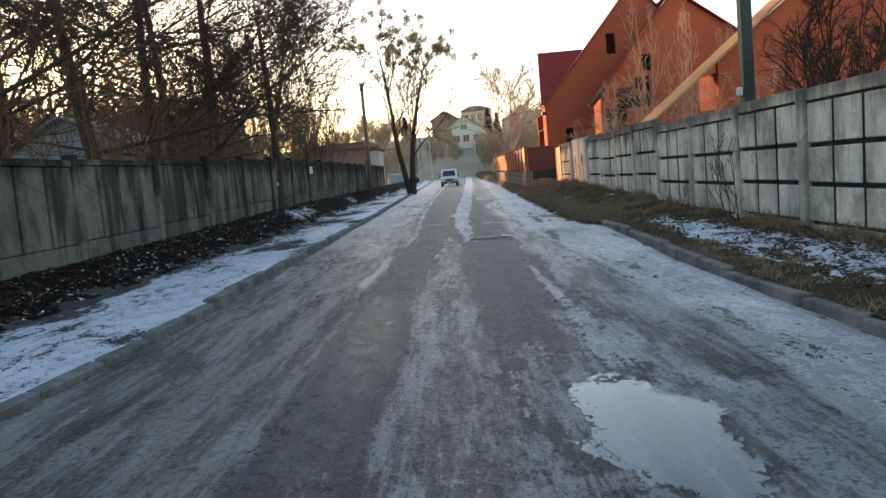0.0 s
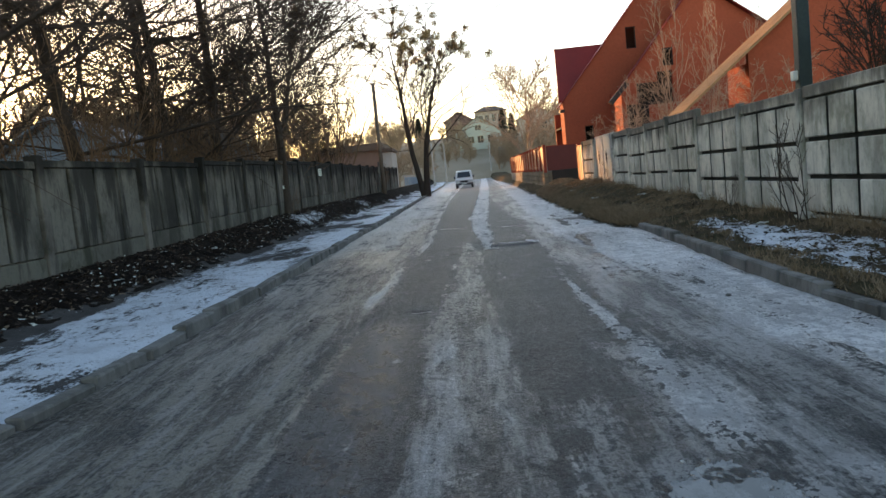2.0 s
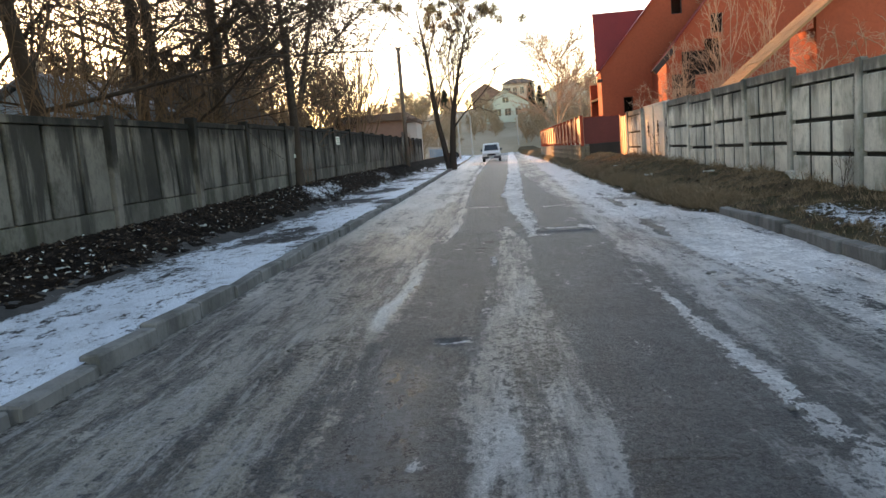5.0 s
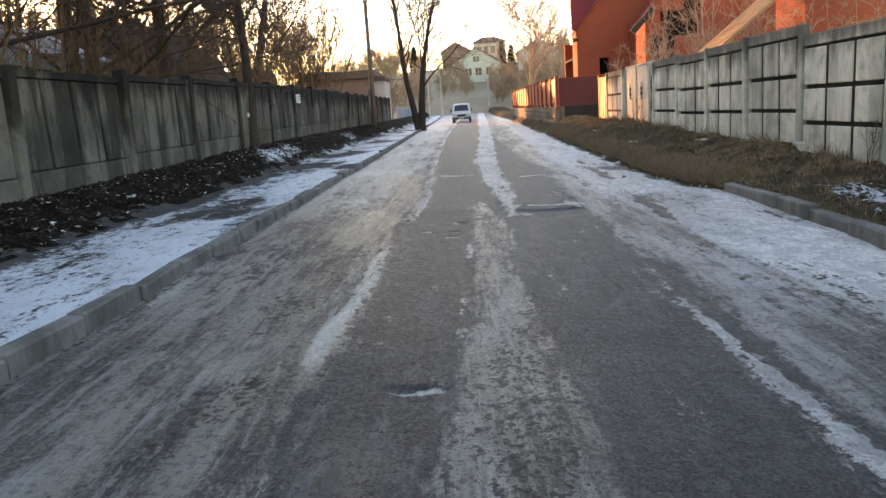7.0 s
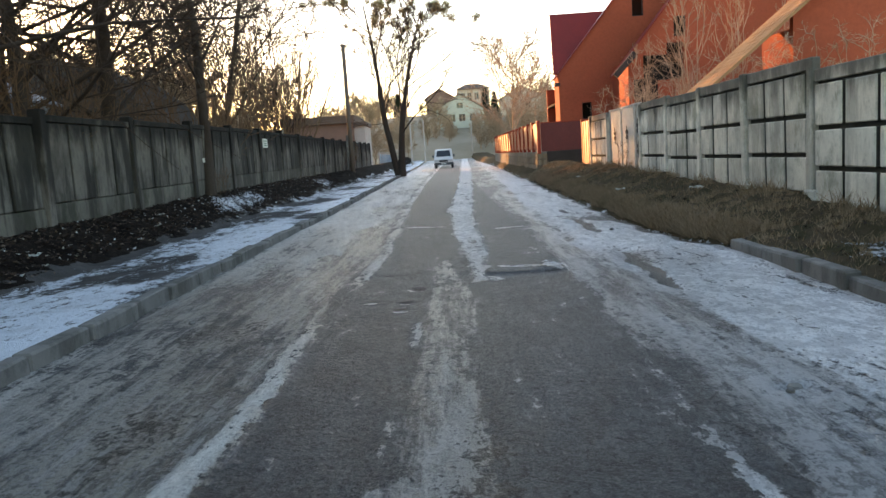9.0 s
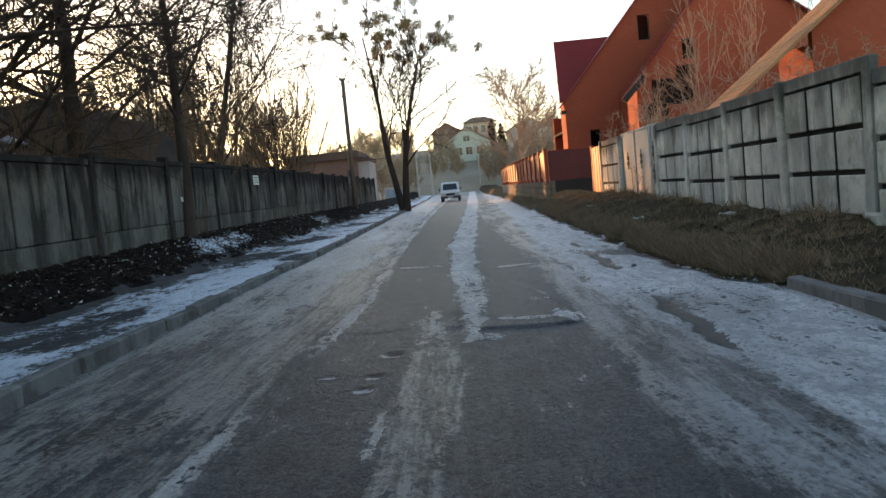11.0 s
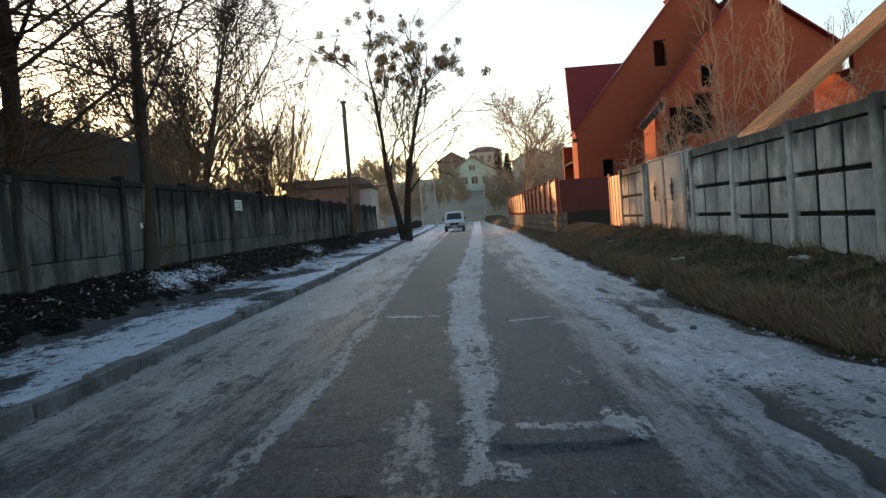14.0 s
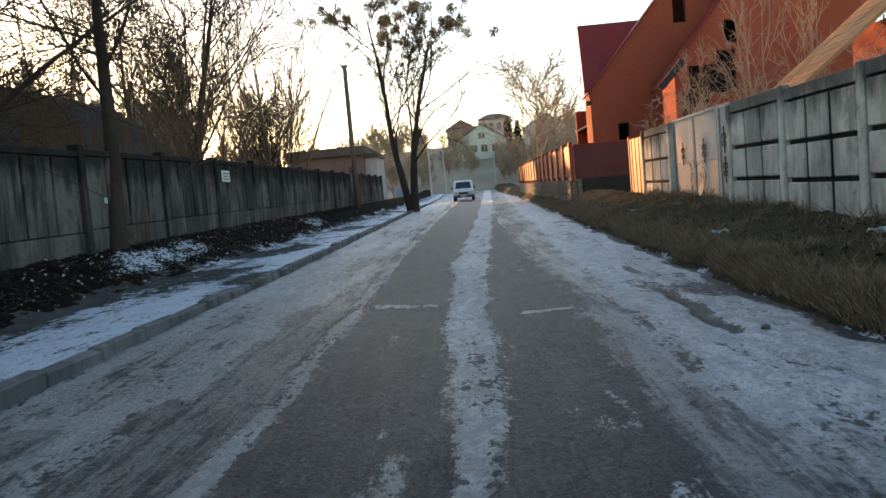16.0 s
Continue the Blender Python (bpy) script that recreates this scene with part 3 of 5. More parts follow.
def mud_shade_layer(X, Y):
    """Dark mud in the side rut and along the verge, and the painted step shadow in the joints of the asphalt patches.
    """
    x = X - drift(Y) + 0.10 * fbm(X * 1.3, Y * 0.7 + 3, 3)
    rut = 0.98 * run(X, Y, (15.6, 17.2, 18.7, 20.8, 24, 27), (2.24, 2.28, 2.37, 2.46, 2.64, 2.8), (2.40, 2.46, 2.55, 2.64, 2.80, 2.96), 0.03, 0.7, 0.12, 60.0) * sstep(-0.45, 0.05, fbm(X, Y * 0.6 + 31, 3))
    gap = 0.75 * sstep(-0.22, -0.02, X - edge_r(Y) + 0.10 * fbm(X * 2, Y * 1.5, 3)) * sstep(17.5, 19, Y)
    dots = 0.60 * sstep(0.26, 0.45, fbm(X * 1.6 + 80, Y * 1.1, 3)) * sstep(1.9, 2.5, x) * sstep(14, 20, Y)
    foot = 0.5 * (1 - sstep(KERB_L + 0.02, KERB_L + 0.16, X - kerb_off(Y) + 0.08 * fbm(X * 3, Y * 1.7, 3)))
    # Joint lines, darkened with the shadow of the patch steps.
    joint_shade = band(Y + 0.05 * fbm(X * 3, Y, 2), 17.30, 17.34, 0.03) * band(X, 0.50, 1.42, 0.05)
    joint_shade = joint_shade + band(Y + 0.05 * fbm(X * 3, Y + 7, 2), 17.70, 17.74, 0.03) * band(X, -0.95, -0.22, 0.05)
    joint_shade = joint_shade + 0.9 * band(Y + 0.06 * fbm(X * 3, Y + 9, 2), 8.04, 8.09, 0.03) * band(X, 0.28, 0.82, 0.05) + 0.8 * band(Y + 0.05 * fbm(X * 4, Y + 2, 3), 10.22, 10.27, 0.03) * band(X, -1.1, -0.42, 0.06)
    rim = 0 * X
    for hx, hy, ra, rb in HOLES[:4]:
        rim = np.maximum(rim, 0.8 * spot(X, Y, hx, hy + 0.10, ra * 1.0, rb * 0.8, hx))
    brown = 0.52 * run(X, Y, (8.6, 10, 11.8, 13.0), (-0.36, -0.40, -0.10, 0.1), (-0.05, 0.40, 0.42, 0.35), 0.1, 0.5, 0.12, 63.0)
    flecks = 0.52 * sstep(0.05, 0.4, fbm(X * 2.2 + 17, Y * 0.8, 4)) * sstep(-1.3, -1.6, X) * (1 - sstep(16, 20, Y))
    return np.clip(np.maximum.reduce([rut, gap, dots, foot, joint_shade, rim, brown, flecks]), 0, 1)


def puddle_layer(X, Y):
    n = 0.9 * fbm(X * 3.0, Y * 2.2, 5)
    a = 1.25 - (((X - 1.22 - 0.10 * (4.3 - Y)) / 0.52) ** 2 + ((Y - 4.15) / 1.25) ** 2) + n
    return np.clip(a, 0, 1)


def dirt_layer(X, Y):
    side = sstep(-0.4, -1.3, X) * (0.95 - 0.45 * sstep(18, 34, Y))
    mid = 0.5 * band(X, -0.5, 0.4, 0.2) * band(Y, 8.5, 19, 1.5)
    return np.clip(np.maximum(side, mid) + 0.25 * fbm(X * 0.7, Y * 0.3, 3), 0, 1)


def road_height(X, Y):
    z = road_z(Y) + 0.018 * fbm(X * 0.5, Y * 0.22, 3) + 0.010 * fbm(X * 1.6, Y * 0.8, 3)
    z = z + 0.020 * ice_glare_layer(X, Y) * (0.7 + 0.6 * fbm(X * 4, Y * 3, 2))
    x = X - drift(Y)
    z = z - 0.014 * (band(x, -0.85, -0.2, 0.2) + band(x, 0.7, 1.5, 0.2))
    z = z + 0.028 * sstep(17.32, 17.40, Y) * band(X, 0.50, 1.42, 0.03) * (1 - sstep(18.0, 20, Y))
    z = z + 0.014 * sstep(17.72, 17.78, Y) * band(X, -0.95, -0.2, 0.03) * (1 - sstep(18.2, 20, Y))
    z = z + 0.012 * sstep(10.30, 10.24, Y) * band(X, -1.15, -0.42, 0.05) * sstep(8, 10, Y)
    z = z + 0.006 * fbm(X * 5, Y * 3, 3) * (1 - track_layer(X, Y))
    for hx, hy, ra, rb in HOLES[:6] + HOLES[7:]:
        z = z - 0.035 * np.clip(1 - ((X - hx) / ra) ** 2 - ((Y - hy) / rb) ** 2, 0, 1)
    z = z - 0.04 * mud_shade_layer(X, Y) * (X > 1.8)
    wet = puddle_layer(X, Y)
    flat = sstep(0.35, 0.6, wet)
    z = z * (1 - flat) + flat * (road_z(Y) - 0.012)
    return z


def road_row(y):
    return np.linspace(KERB_L - 0.02 + float(kerb_off(y)), float(edge_r(y)) + 0.25, 170)


ys_road = np.concatenate([np.arange(-14, 2, 0.5), np.arange(2, 20, 0.045), np.arange(20, 30, 0.08), np.arange(30, 46, 0.16), np.arange(46, 151, 0.8)])
road = grid("road", road_row, ys_road, road_height, M_ROAD,
            (("ice", ice_glare_layer), ("film", film_layer), ("slick", slick_layer), ("wet", puddle_layer), ("dirt", dirt_layer), ("track", track_layer), ("mud", mud_shade_layer)), label="cracked grey asphalt road under dirty trodden ice and puddles", category="road")


def walk_z(X, Y):
    t = np.clip((KERB_L - 0.16 - X) / 3.5, 0, 1)
    s = sstep(0.55, 1.0, (-X - 3.4) / 3.4 + 0.05 * fbm(X, Y * 0.5, 2))
    near_kerb = sstep(-1.2, -0.2, X - KERB_L - kerb_off(Y))
    return road_z(Y) + 0.125 - kerb_sunk(Y) * near_kerb + 0.05 * t + (bank_l(Y) - 0.20) * s + 0.015 * fbm(X * 1.5, Y * 1.2, 3)


def walk_snow(X, Y):
    edge = -5.42 + 0.34 * fbm(X * 0.4, Y * 0.45, 3) - 0.5 * sstep(20, 45, Y)
    s = 0.92 * sstep(edge - 0.22, edge + 0.25, X) - 0.20 * sstep(9, 22, Y) * sstep(-3.9, -5.3, X) - 0.20
    s = s - 0.40 * sstep(0.05, 0.45, fbm(X * 0.9 + 60, Y * 0.5, 3))
    return s


def soil_snow(X, Y):
    p = 0.62 * band(X, -6.5, -5.7, 0.25) * (band(Y, 27.5, 33, 1.0) + band(Y, 44, 48, 1.0))
    return p + 0.30 * sstep(0.0, 0.5, fbm(X * 1.3 + 8, Y * 1.1, 3)) * sstep(-6.7, -6.0, X)


ys_side = np.concatenate([np.arange(-14, 4, 0.6), np.arange(4, 34, 0.08), np.arange(34, 60, 0.25), np.arange(60, 151, 1.5)])
grid("pavement", lambda y: np.linspace(-5.75, KERB_L - 0.11 + float(kerb_off(y)), 44), ys_side, walk_z, M_WALK, (("snow", walk_snow),), label="trodden pavement strip covered in patchy old snow", category="pavement")


def soil_z(X, Y):
    lump = (0.06 * fbm(X * 2.2, Y * 2.0, 4) + 0.05 * fbm(X * 6, Y * 5, 3)) * sstep(-5.2, -5.7, X) * sstep(-6.95, -6.6, X)
    return walk_z(X, Y) + lump + 0.012 * sstep(-5.55, -5.75, X) - 0.05 * sstep(-5.5, -5.35, X)


grid("soil_bank", np.linspace(-7.3, -5.3, 46), ys_side, soil_z, M_SOIL, (("snow", soil_snow),), label="dark bare soil bank with litter below the fence", category="soil")


def verge_z(X, Y):
    e = edge_r(Y)
    t = np.clip((X - e) / (X_FENCE_R - 0.05 - e), 0, 1)
    kerbed = 0.12 * (1 - sstep(18.0, 18.5, Y))
    lip = 0.16 * sstep(0.0, 0.16, t) * sstep(18.0, 19.0, Y)
    z = road_z(Y) + kerbed + lip + (bank_r(Y) - 0.14) * sstep(0.0, 1.0, t) ** 0.9
    return z + (0.11 * fbm(X * 1.6, Y * 1.3, 4) + 0.05 * fbm(X * 4.5, Y * 4.0, 3)) * sstep(0.02, 0.2, t) - 0.04 * (1 - sstep(0.0, 0.04, t))


def verge_snow(X, Y):
    a = 0.78 * band(X, 4.15, 5.1, 0.35) * band(Y, 11.5, 16.3, 1.2)
    b = 0.55 * band(X, 3.9, 5.5, 0.4) * band(Y, 5, 12, 1.5)
    c = 0.62 * (1 - sstep(0.0, 0.16, X - edge_r(Y))) * sstep(18, 19, Y)
    return a + b + c + 0.20 * fbm(X * 1.1, Y * 0.9 + 14, 3)


grid("verge", lambda y: np.linspace(float(edge_r(y)) + (0.13 if y < 18.1 else 0.02), 6.3 + 0.02 * max(0, y - 46), 60), ys_side, verge_z, M_VERGE, (("snow", verge_snow),),
     label="rough brown winter turf verge with snow scraps", category="verge")


def land_z(X, Y):
    hill = 15.0 * sstep(130, 235, Y) + 7 * sstep(235, 420, Y)
    hill = hill * (0.82 + 0.10 * fbm(X * 0.015 + 4, Y * 0.01, 3) + 0.0016 * np.clip(X, -60, 90))
    lane = band(X, -9.0, 9.5, 2.0)
    low = road_z(Y) + 0.35 - 0.75 * lane * (1 - sstep(140, 165, Y))
    return low + hill + 0.25 * fbm(X * 0.08, Y * 0.08, 3) * (1 - lane)


xs_land = np.concatenate([np.arange(-420, -20, 16), np.arange(-20, 24, 1.0), np.arange(24, 440, 16)])
ys_land = np.concatenate([np.arange(-120, -14, 12), np.arange(-14, 140, 3), np.arange(140, 260, 4), np.arange(260, 620, 20)])
tagged(grid("ground", xs_land, ys_land, land_z, M_LAND), "brown winter ground rising to a scrub hill, paled for haze", "ground")


# ---- kerbs ----
def kerb_mesh(name, length, seed):
    rng = random.Random(seed)
    bm = boxes((-0.08, 0.08, -length / 2, length / 2, -0.18, 0.165), bevel=0.018)
    for v in bm.verts:
        v.co += Vector((rng.uniform(-1, 1), rng.uniform(-1, 1), rng.uniform(-1, 1))) * 0.006
    me = bpy.data.meshes.new(name)
    bm.to_mesh(me)
    bm.free()
    me.materials.append(M_KERB)
    return me


KERBS = [kerb_mesh("kerb_stone", 0.965, i) for i in range(4)]


def kerb_run(name, label, xs, y0, y1, seed, sunk):
    rng = random.Random(seed)
    run = tagged(new(name), label, "kerb", "", "structure")
    y = y0
    while y < y1:
        k = new("kerb_stone", KERBS[rng.randrange(4)])
        k.parent = run
        z = float(road_z(y)) - sunk(y)
        k.matrix_basis = pose(xs(y + 0.5) + rng.uniform(-0.022, 0.022), y + 0.5, z + rng.uniform(-0.028, 0.012), rng.uniform(-1.2, 1.2), rng.uniform(-4, 4), rng.uniform(-1.3, 1.3) - math.degrees(math.atan(xs(y + 0.75) - xs(y + 0.25)) * 2))
        y += 1.0
    return run


kerb_run("kerb_left", "worn grey concrete kerb stones along the snowy pavement", lambda y: KERB_L - 0.08 + float(kerb_off(y)), -6, 80, 2, lambda y: float(kerb_sunk(y)))
kerb_run("kerb_right", "worn concrete kerb stones edging the turf verge", lambda y: float(edge_r(y)) + 0.08, 2.05, 17.6, 3,
         lambda y: 0.05 * max(0.0, min(1.0, (11 - y) / 4)))


# ---- fences ----
def left_panel():
    """Precast panel: four boards between grooves, cap rail above, plinth band below; the front looks to +x."""
    bm = bmesh.new()
    L, H = 3.62, 2.02
    box(bm, -0.05, 0.0, -L / 2, L / 2, -0.3, H - 0.02)
    box(bm, -0.02, 0.085, -L / 2, L / 2, H - 0.12, H, 0.012)
    return bm


def board():
    return boxes((0.002, 0.068, -0.406, 0.406, 0.475, 1.885), bevel=0.014)


def cushion(h):
    bm = boxes((-0.095, -0.002, -0.340, 0.340, 0.0, h), bevel=0.018)
    return bm


def right_panel():
    """Precast panel with three rows of three cushion blocks and a plain band on top; the front looks to -x."""
    bm = bmesh.new()
    L, H = 2.34, 2.12
    box(bm, 0.0, 0.07, -L / 2, L / 2, -0.35, H)
    return bm


def right_band(z0, z1):
    return boxes((-0.065, -0.002, -1.17, 1.17, z0, z1), bevel=0.012)


def post(w, d, h, rng):
    bm = boxes((-w / 2, w / 2, -d / 2, d / 2, -0.4, h), bevel=0.018)
    for v in bm.verts:
        v.co.x += rng.uniform(-0.006, 0.006)
        v.co.y += rng.uniform(-0.006, 0.006)
    return bm


rng = random.Random(11)
fence_l = place("concrete_fence", pose(X_FENCE_L, 0, 0), "grey streaked precast concrete panel fence on the soil bank", "fence")
panel0 = part("panel", left_panel(), M_CONC_L, fence_l)
post0 = part("post", post(0.22, 0.2, 2.14, rng), M_POST_L, fence_l)
plinth0 = part("plinth", boxes((-0.02, 0.060, -1.81, 1.81, -0.3, 0.46), bevel=0.014), M_PLINTH_L, panel0)
board0 = part("board", board(), M_CONC_L, panel0)
PITCH_L = 3.78


# The same mesh in the darker concrete, for the panels before y = 17.
def darker_copy(me):
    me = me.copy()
    me.materials[0] = M_CONC_LD
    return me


dark_panel, dark_board = darker_copy(panel0.data), darker_copy(board0.data)
for i in range(-7, 18):
    y = 13.62 + PITCH_L * i
    tilt = rng.uniform(-1.2, 1.2)
    top = 2.44 + 0.42 * float(sstep(9, 36, y)) + float(road_z(y))
    p = post0 if i == -7 else new("post", post0.data)
    p.parent = fence_l
    p.matrix_basis = pose(0.03, y, top - 2.06 + rng.uniform(-0.03, 0.03), rng.uniform(-0.6, 0.6), tilt, 0)
    if i < 17:
        ym = y + PITCH_L / 2
        top = 2.44 + 0.42 * float(sstep(9, 36, ym)) + float(road_z(ym))
        q = panel0 if i == -7 else new("panel", panel0.data)
        q.parent = fence_l
        w = plinth0 if i == -7 else new("plinth", plinth0.data)
        w.parent = q
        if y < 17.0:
            q.data = dark_panel
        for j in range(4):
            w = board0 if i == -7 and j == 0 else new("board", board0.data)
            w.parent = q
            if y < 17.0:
                w.data = dark_board
            w.matrix_basis = pose(rng.uniform(-0.004, 0.004), -1.81 + 0.905 * (j + 0.5), 0, 0, 0, 0)
        q.matrix_basis = pose(rng.uniform(-0.02, 0.02), ym, top - 2.02, rng.uniform(-0.35, 0.35) + 0.25, rng.uniform(-1.5, 1.5), rng.uniform(-0.4, 0.4))

fence_r = place("block_fence", pose(X_FENCE_R, 0, 0), "pale precast concrete fence of cushion-block panels on a turf bank", "fence")
rp0 = part("panel", right_panel(), M_GROOVE_SHADE_R, fence_r)
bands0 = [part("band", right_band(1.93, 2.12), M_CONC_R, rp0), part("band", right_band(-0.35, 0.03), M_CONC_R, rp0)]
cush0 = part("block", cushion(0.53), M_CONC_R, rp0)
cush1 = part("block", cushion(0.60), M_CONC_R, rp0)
# Side faces of the blocks take the painted groove shade too.
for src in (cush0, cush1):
    src.data.materials.append(M_GROOVE_SHADE_R)
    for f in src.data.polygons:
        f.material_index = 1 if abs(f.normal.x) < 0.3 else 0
rpost0 = part("post", post(0.15, 0.17, 2.16, rng), M_CONC_R, fence_r)
POSTS_R = [-6.4, -3.8, -1.2, 1.4, 4.0, 6.5, 9.1, 11.7, 14.35, 17.1, 19.8, 22.25, 24.72, 27.2, 29.62]
first = True
for a, b in list(zip(POSTS_R, POSTS_R[1:])) + [(33.9, 36.7)]:
    ym = (a + b) / 2
    low = 0.15 if b < 20 else 0.0
    base = 0.43 - low + 0.03 * math.sin(a * 1.7)
    q = rp0 if first else new("panel", rp0.data)
    q.parent = fence_r
    q.matrix_basis = pose(rng.uniform(-0.01, 0.01), ym, base, 0, rng.uniform(-0.8, 0.8), 0) @ Matrix.Diagonal((1, (b - a - 0.14) / 2.34, 1, 1))
    for one in bands0:
        w = one if first else new("band", one.data)
        w.parent = q
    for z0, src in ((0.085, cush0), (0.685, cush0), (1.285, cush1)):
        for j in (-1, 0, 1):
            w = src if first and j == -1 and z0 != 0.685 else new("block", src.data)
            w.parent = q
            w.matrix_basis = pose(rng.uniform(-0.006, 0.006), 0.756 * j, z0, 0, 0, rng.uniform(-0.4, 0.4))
    first = False
first = True
for y in POSTS_R + [33.9, 36.7]:
    p = rpost0 if first else new("post", rpost0.data)
    p.parent = fence_r
    p.matrix_basis = pose(-0.05, y, 0.40 - (0.15 if y < 19 else 0.0) + rng.uniform(-0.02, 0.03), rng.uniform(-0.5, 0.5), rng.uniform(-1, 1), 0)
    first = False
for y in (22.2, 19.75, 24.7, 14.3):
    part("footing", boxes((-0.17, 0.1, y - 0.2, y + 0.16, 0.0, 0.58 if y > 16 else 0.38), bevel=0.03), M_CONC_R, fence_r, "broken concrete footing block")


def gate_leaf(y0, y1, ornaments):
    e = place("metal_gate", pose(X_FENCE_R + 0.02, y0, 0.60), "grey painted steel gate leaf with wrought scroll ornaments", "gate", "gate leaves in the block fence")
    w = y1 - y0
    part("sheet", boxes((0.0, 0.02, 0.02, w - 0.02, 0.0, 1.98)), M_GATE, e)
    part("gate_frame", boxes((-0.03, 0.0, 0.0, 0.06, -0.02, 2.02), (-0.03, 0.0, w - 0.06, w, -0.02, 2.02), (-0.03, 0.0, 0.06, w - 0.06, -0.02, 0.04),
                             (-0.03, 0.0, 0.06, w - 0.06, 1.96, 2.02), (-0.025, 0.0, 0.06, w - 0.06, 0.93, 0.96), bevel=0.006), M_GATE, e)
    for oy, oz in ornaments:
        bm = bmesh.new()
        for k in range(4):
            a = k * math.pi / 2 + math.pi / 4
            m = pose(-0.04, oy + 0.07 * math.cos(a), oz + 0.11 * math.sin(a), math.degrees(a) * 0 + 0, 90, 0)
            torus(bm, m, 0.055, 0.011)
        box(bm, -0.05, -0.03, oy - 0.012, oy + 0.012, oz - 0.27, oz + 0.27, 0.004)
        part("ornament", bm, M_IRON, e, "black wrought scroll")
    return e


def torus(bm, m, R, r, seg=14, sides=6):
    rings = []
    for i in range(seg):
        a = 2 * math.pi * i / seg
        rings.append([bm.verts.new(m @ Vector(((R + r * math.cos(b)) * math.cos(a), (R + r * math.cos(b)) * math.sin(a), r * math.sin(b))))
                      for b in [2 * math.pi * j / sides for j in range(sides)]])
    for i in range(seg):
        for j in range(sides):
            bm.faces.new((rings[i][j], rings[(i + 1) % seg][j], rings[(i + 1) % seg][(j + 1) % sides], rings[i][(j + 1) % sides]))


gate_leaf(29.72, 30.45, [(0.36, 1.3), (0.36, 0.7)])
gate_leaf(30.55, 32.18, [(0.85, 1.15)])
gate_leaf(32.22, 33.80, [(0.75, 1.15)])


# ---- red boundary wall of the house ----
def red_gate():
    e = place("red_gate", pose(X_FENCE_R + 0.05, 37.0, 0.62), "red profiled metal gate catching the low sun", "gate")
    n = 8
    for i in range(n):
        a = 0.04 + i * 1.9 / n
        part("slat", boxes((-0.02 if i % 2 else 0.0, 0.02, a, a + 1.9 / n - 0.004, 0.0, 1.85)), M_REDMETAL, e)
    for a in (-0.05, 1.94):
        part("gate_post", boxes((-0.05, 0.05, a, a + 0.09, -0.3, 1.95), bevel=0.01), M_REDMETAL, e)


red_gate()

front = place("front_red_fence", pose(0, 0, 0), "red sheet fence panel with shade in its colour on a dark plinth", "fence")
part("plinth", boxes((5.32, 8.2, 46.27, 46.5, -0.1, 1.36), bevel=0.02), M_DARKWALL, front)
part("sheet", boxes((5.06, 8.2, 46.32, 46.36, 1.36, 2.78)), M_REDSHADED, front)
part("cap", boxes((5.06, 8.2, 46.29, 46.39, 2.78, 2.83), bevel=0.01), M_REDMETAL, front)

side = place("red_fence", pose(0, 0, 0), "red metal fence panels between posts on a rubble stone base wall", "fence")
N_BAY = 15
for i in range(N_BAY + 1):
    y = 46.2 + 2.5 * i
    x = 4.92 + 0.012 * (y - 46)
    g = float(road_z(y))
    part("post", boxes((x - 0.09, x + 0.09, y - 0.09, y + 0.09, 1.2 + g, 2.86 + g), bevel=0.012), M_REDMETAL, side)
    if i < N_BAY:
        part("panel", boxes((x + 0.03, x + 0.06, y + 0.1, y + 2.4, 1.4 + g, 2.74 + g)), M_REDMETAL, side)
        part("rail", boxes((x - 0.01, x + 0.03, y + 0.1, y + 2.4, 1.5 + g, 1.56 + g), (x - 0.01, x + 0.03, y + 0.1, y + 2.4, 2.55 + g, 2.61 + g)), M_REDMETAL, side)
base = part("base_wall", boxes((4.84, 5.3, 46.2, 84.0, -0.2, 1.36), bevel=0.02), M_MORTAR, side)
for v in base.data.vertices:
    v.co.x += 0.012 * (v.co.y - 46)


# ---- trees ----
def tube(verts, faces, pts, rads, sides):
    n0 = len(verts)
    prev = None
    for i, p in enumerate(pts):
        d = (pts[min(i + 1, len(pts) - 1)] - pts[max(i - 1, 0)]).normalized()
        u = d.cross(Vector((0.31, 0.83, 0.47))).normalized() if prev is None else (prev - d * prev.dot(d)).normalized()
        prev = u
        w = d.cross(u)
        for k in range(sides):
            a = 2 * math.pi * k / sides
            verts.append(p + (u * math.cos(a) + w * math.sin(a)) * rads[i])
    for i in range(len(pts) - 1):
        for k in range(sides):
            a, b = n0 + i * sides + k, n0 + i * sides + (k + 1) % sides
            faces.append((a, b, b + sides, a + sides))


def limb(rng, p, d, length, r0, r1, wobble, rise, segs):
    pts, rads = [p.copy()], [r0]
    d = d.normalized()
    for i in range(segs):
        d = (d + Vector((rng.gauss(0, 1), rng.gauss(0, 1), rng.gauss(0, 1))) * wobble + Vector((0, 0, rise))).normalized()
        p = p + d * (length / segs)
        pts.append(p.copy())
        rads.append(r0 + (r1 - r0) * (i + 1) / segs)
    return pts, rads


def spread(rng, d, angle):
    side = d.cross(Vector((rng.gauss(0, 1), rng.gauss(0, 1), rng.gauss(0, 1)))).normalized()
    return (d * math.cos(angle) + side * math.sin(angle)).normalized()


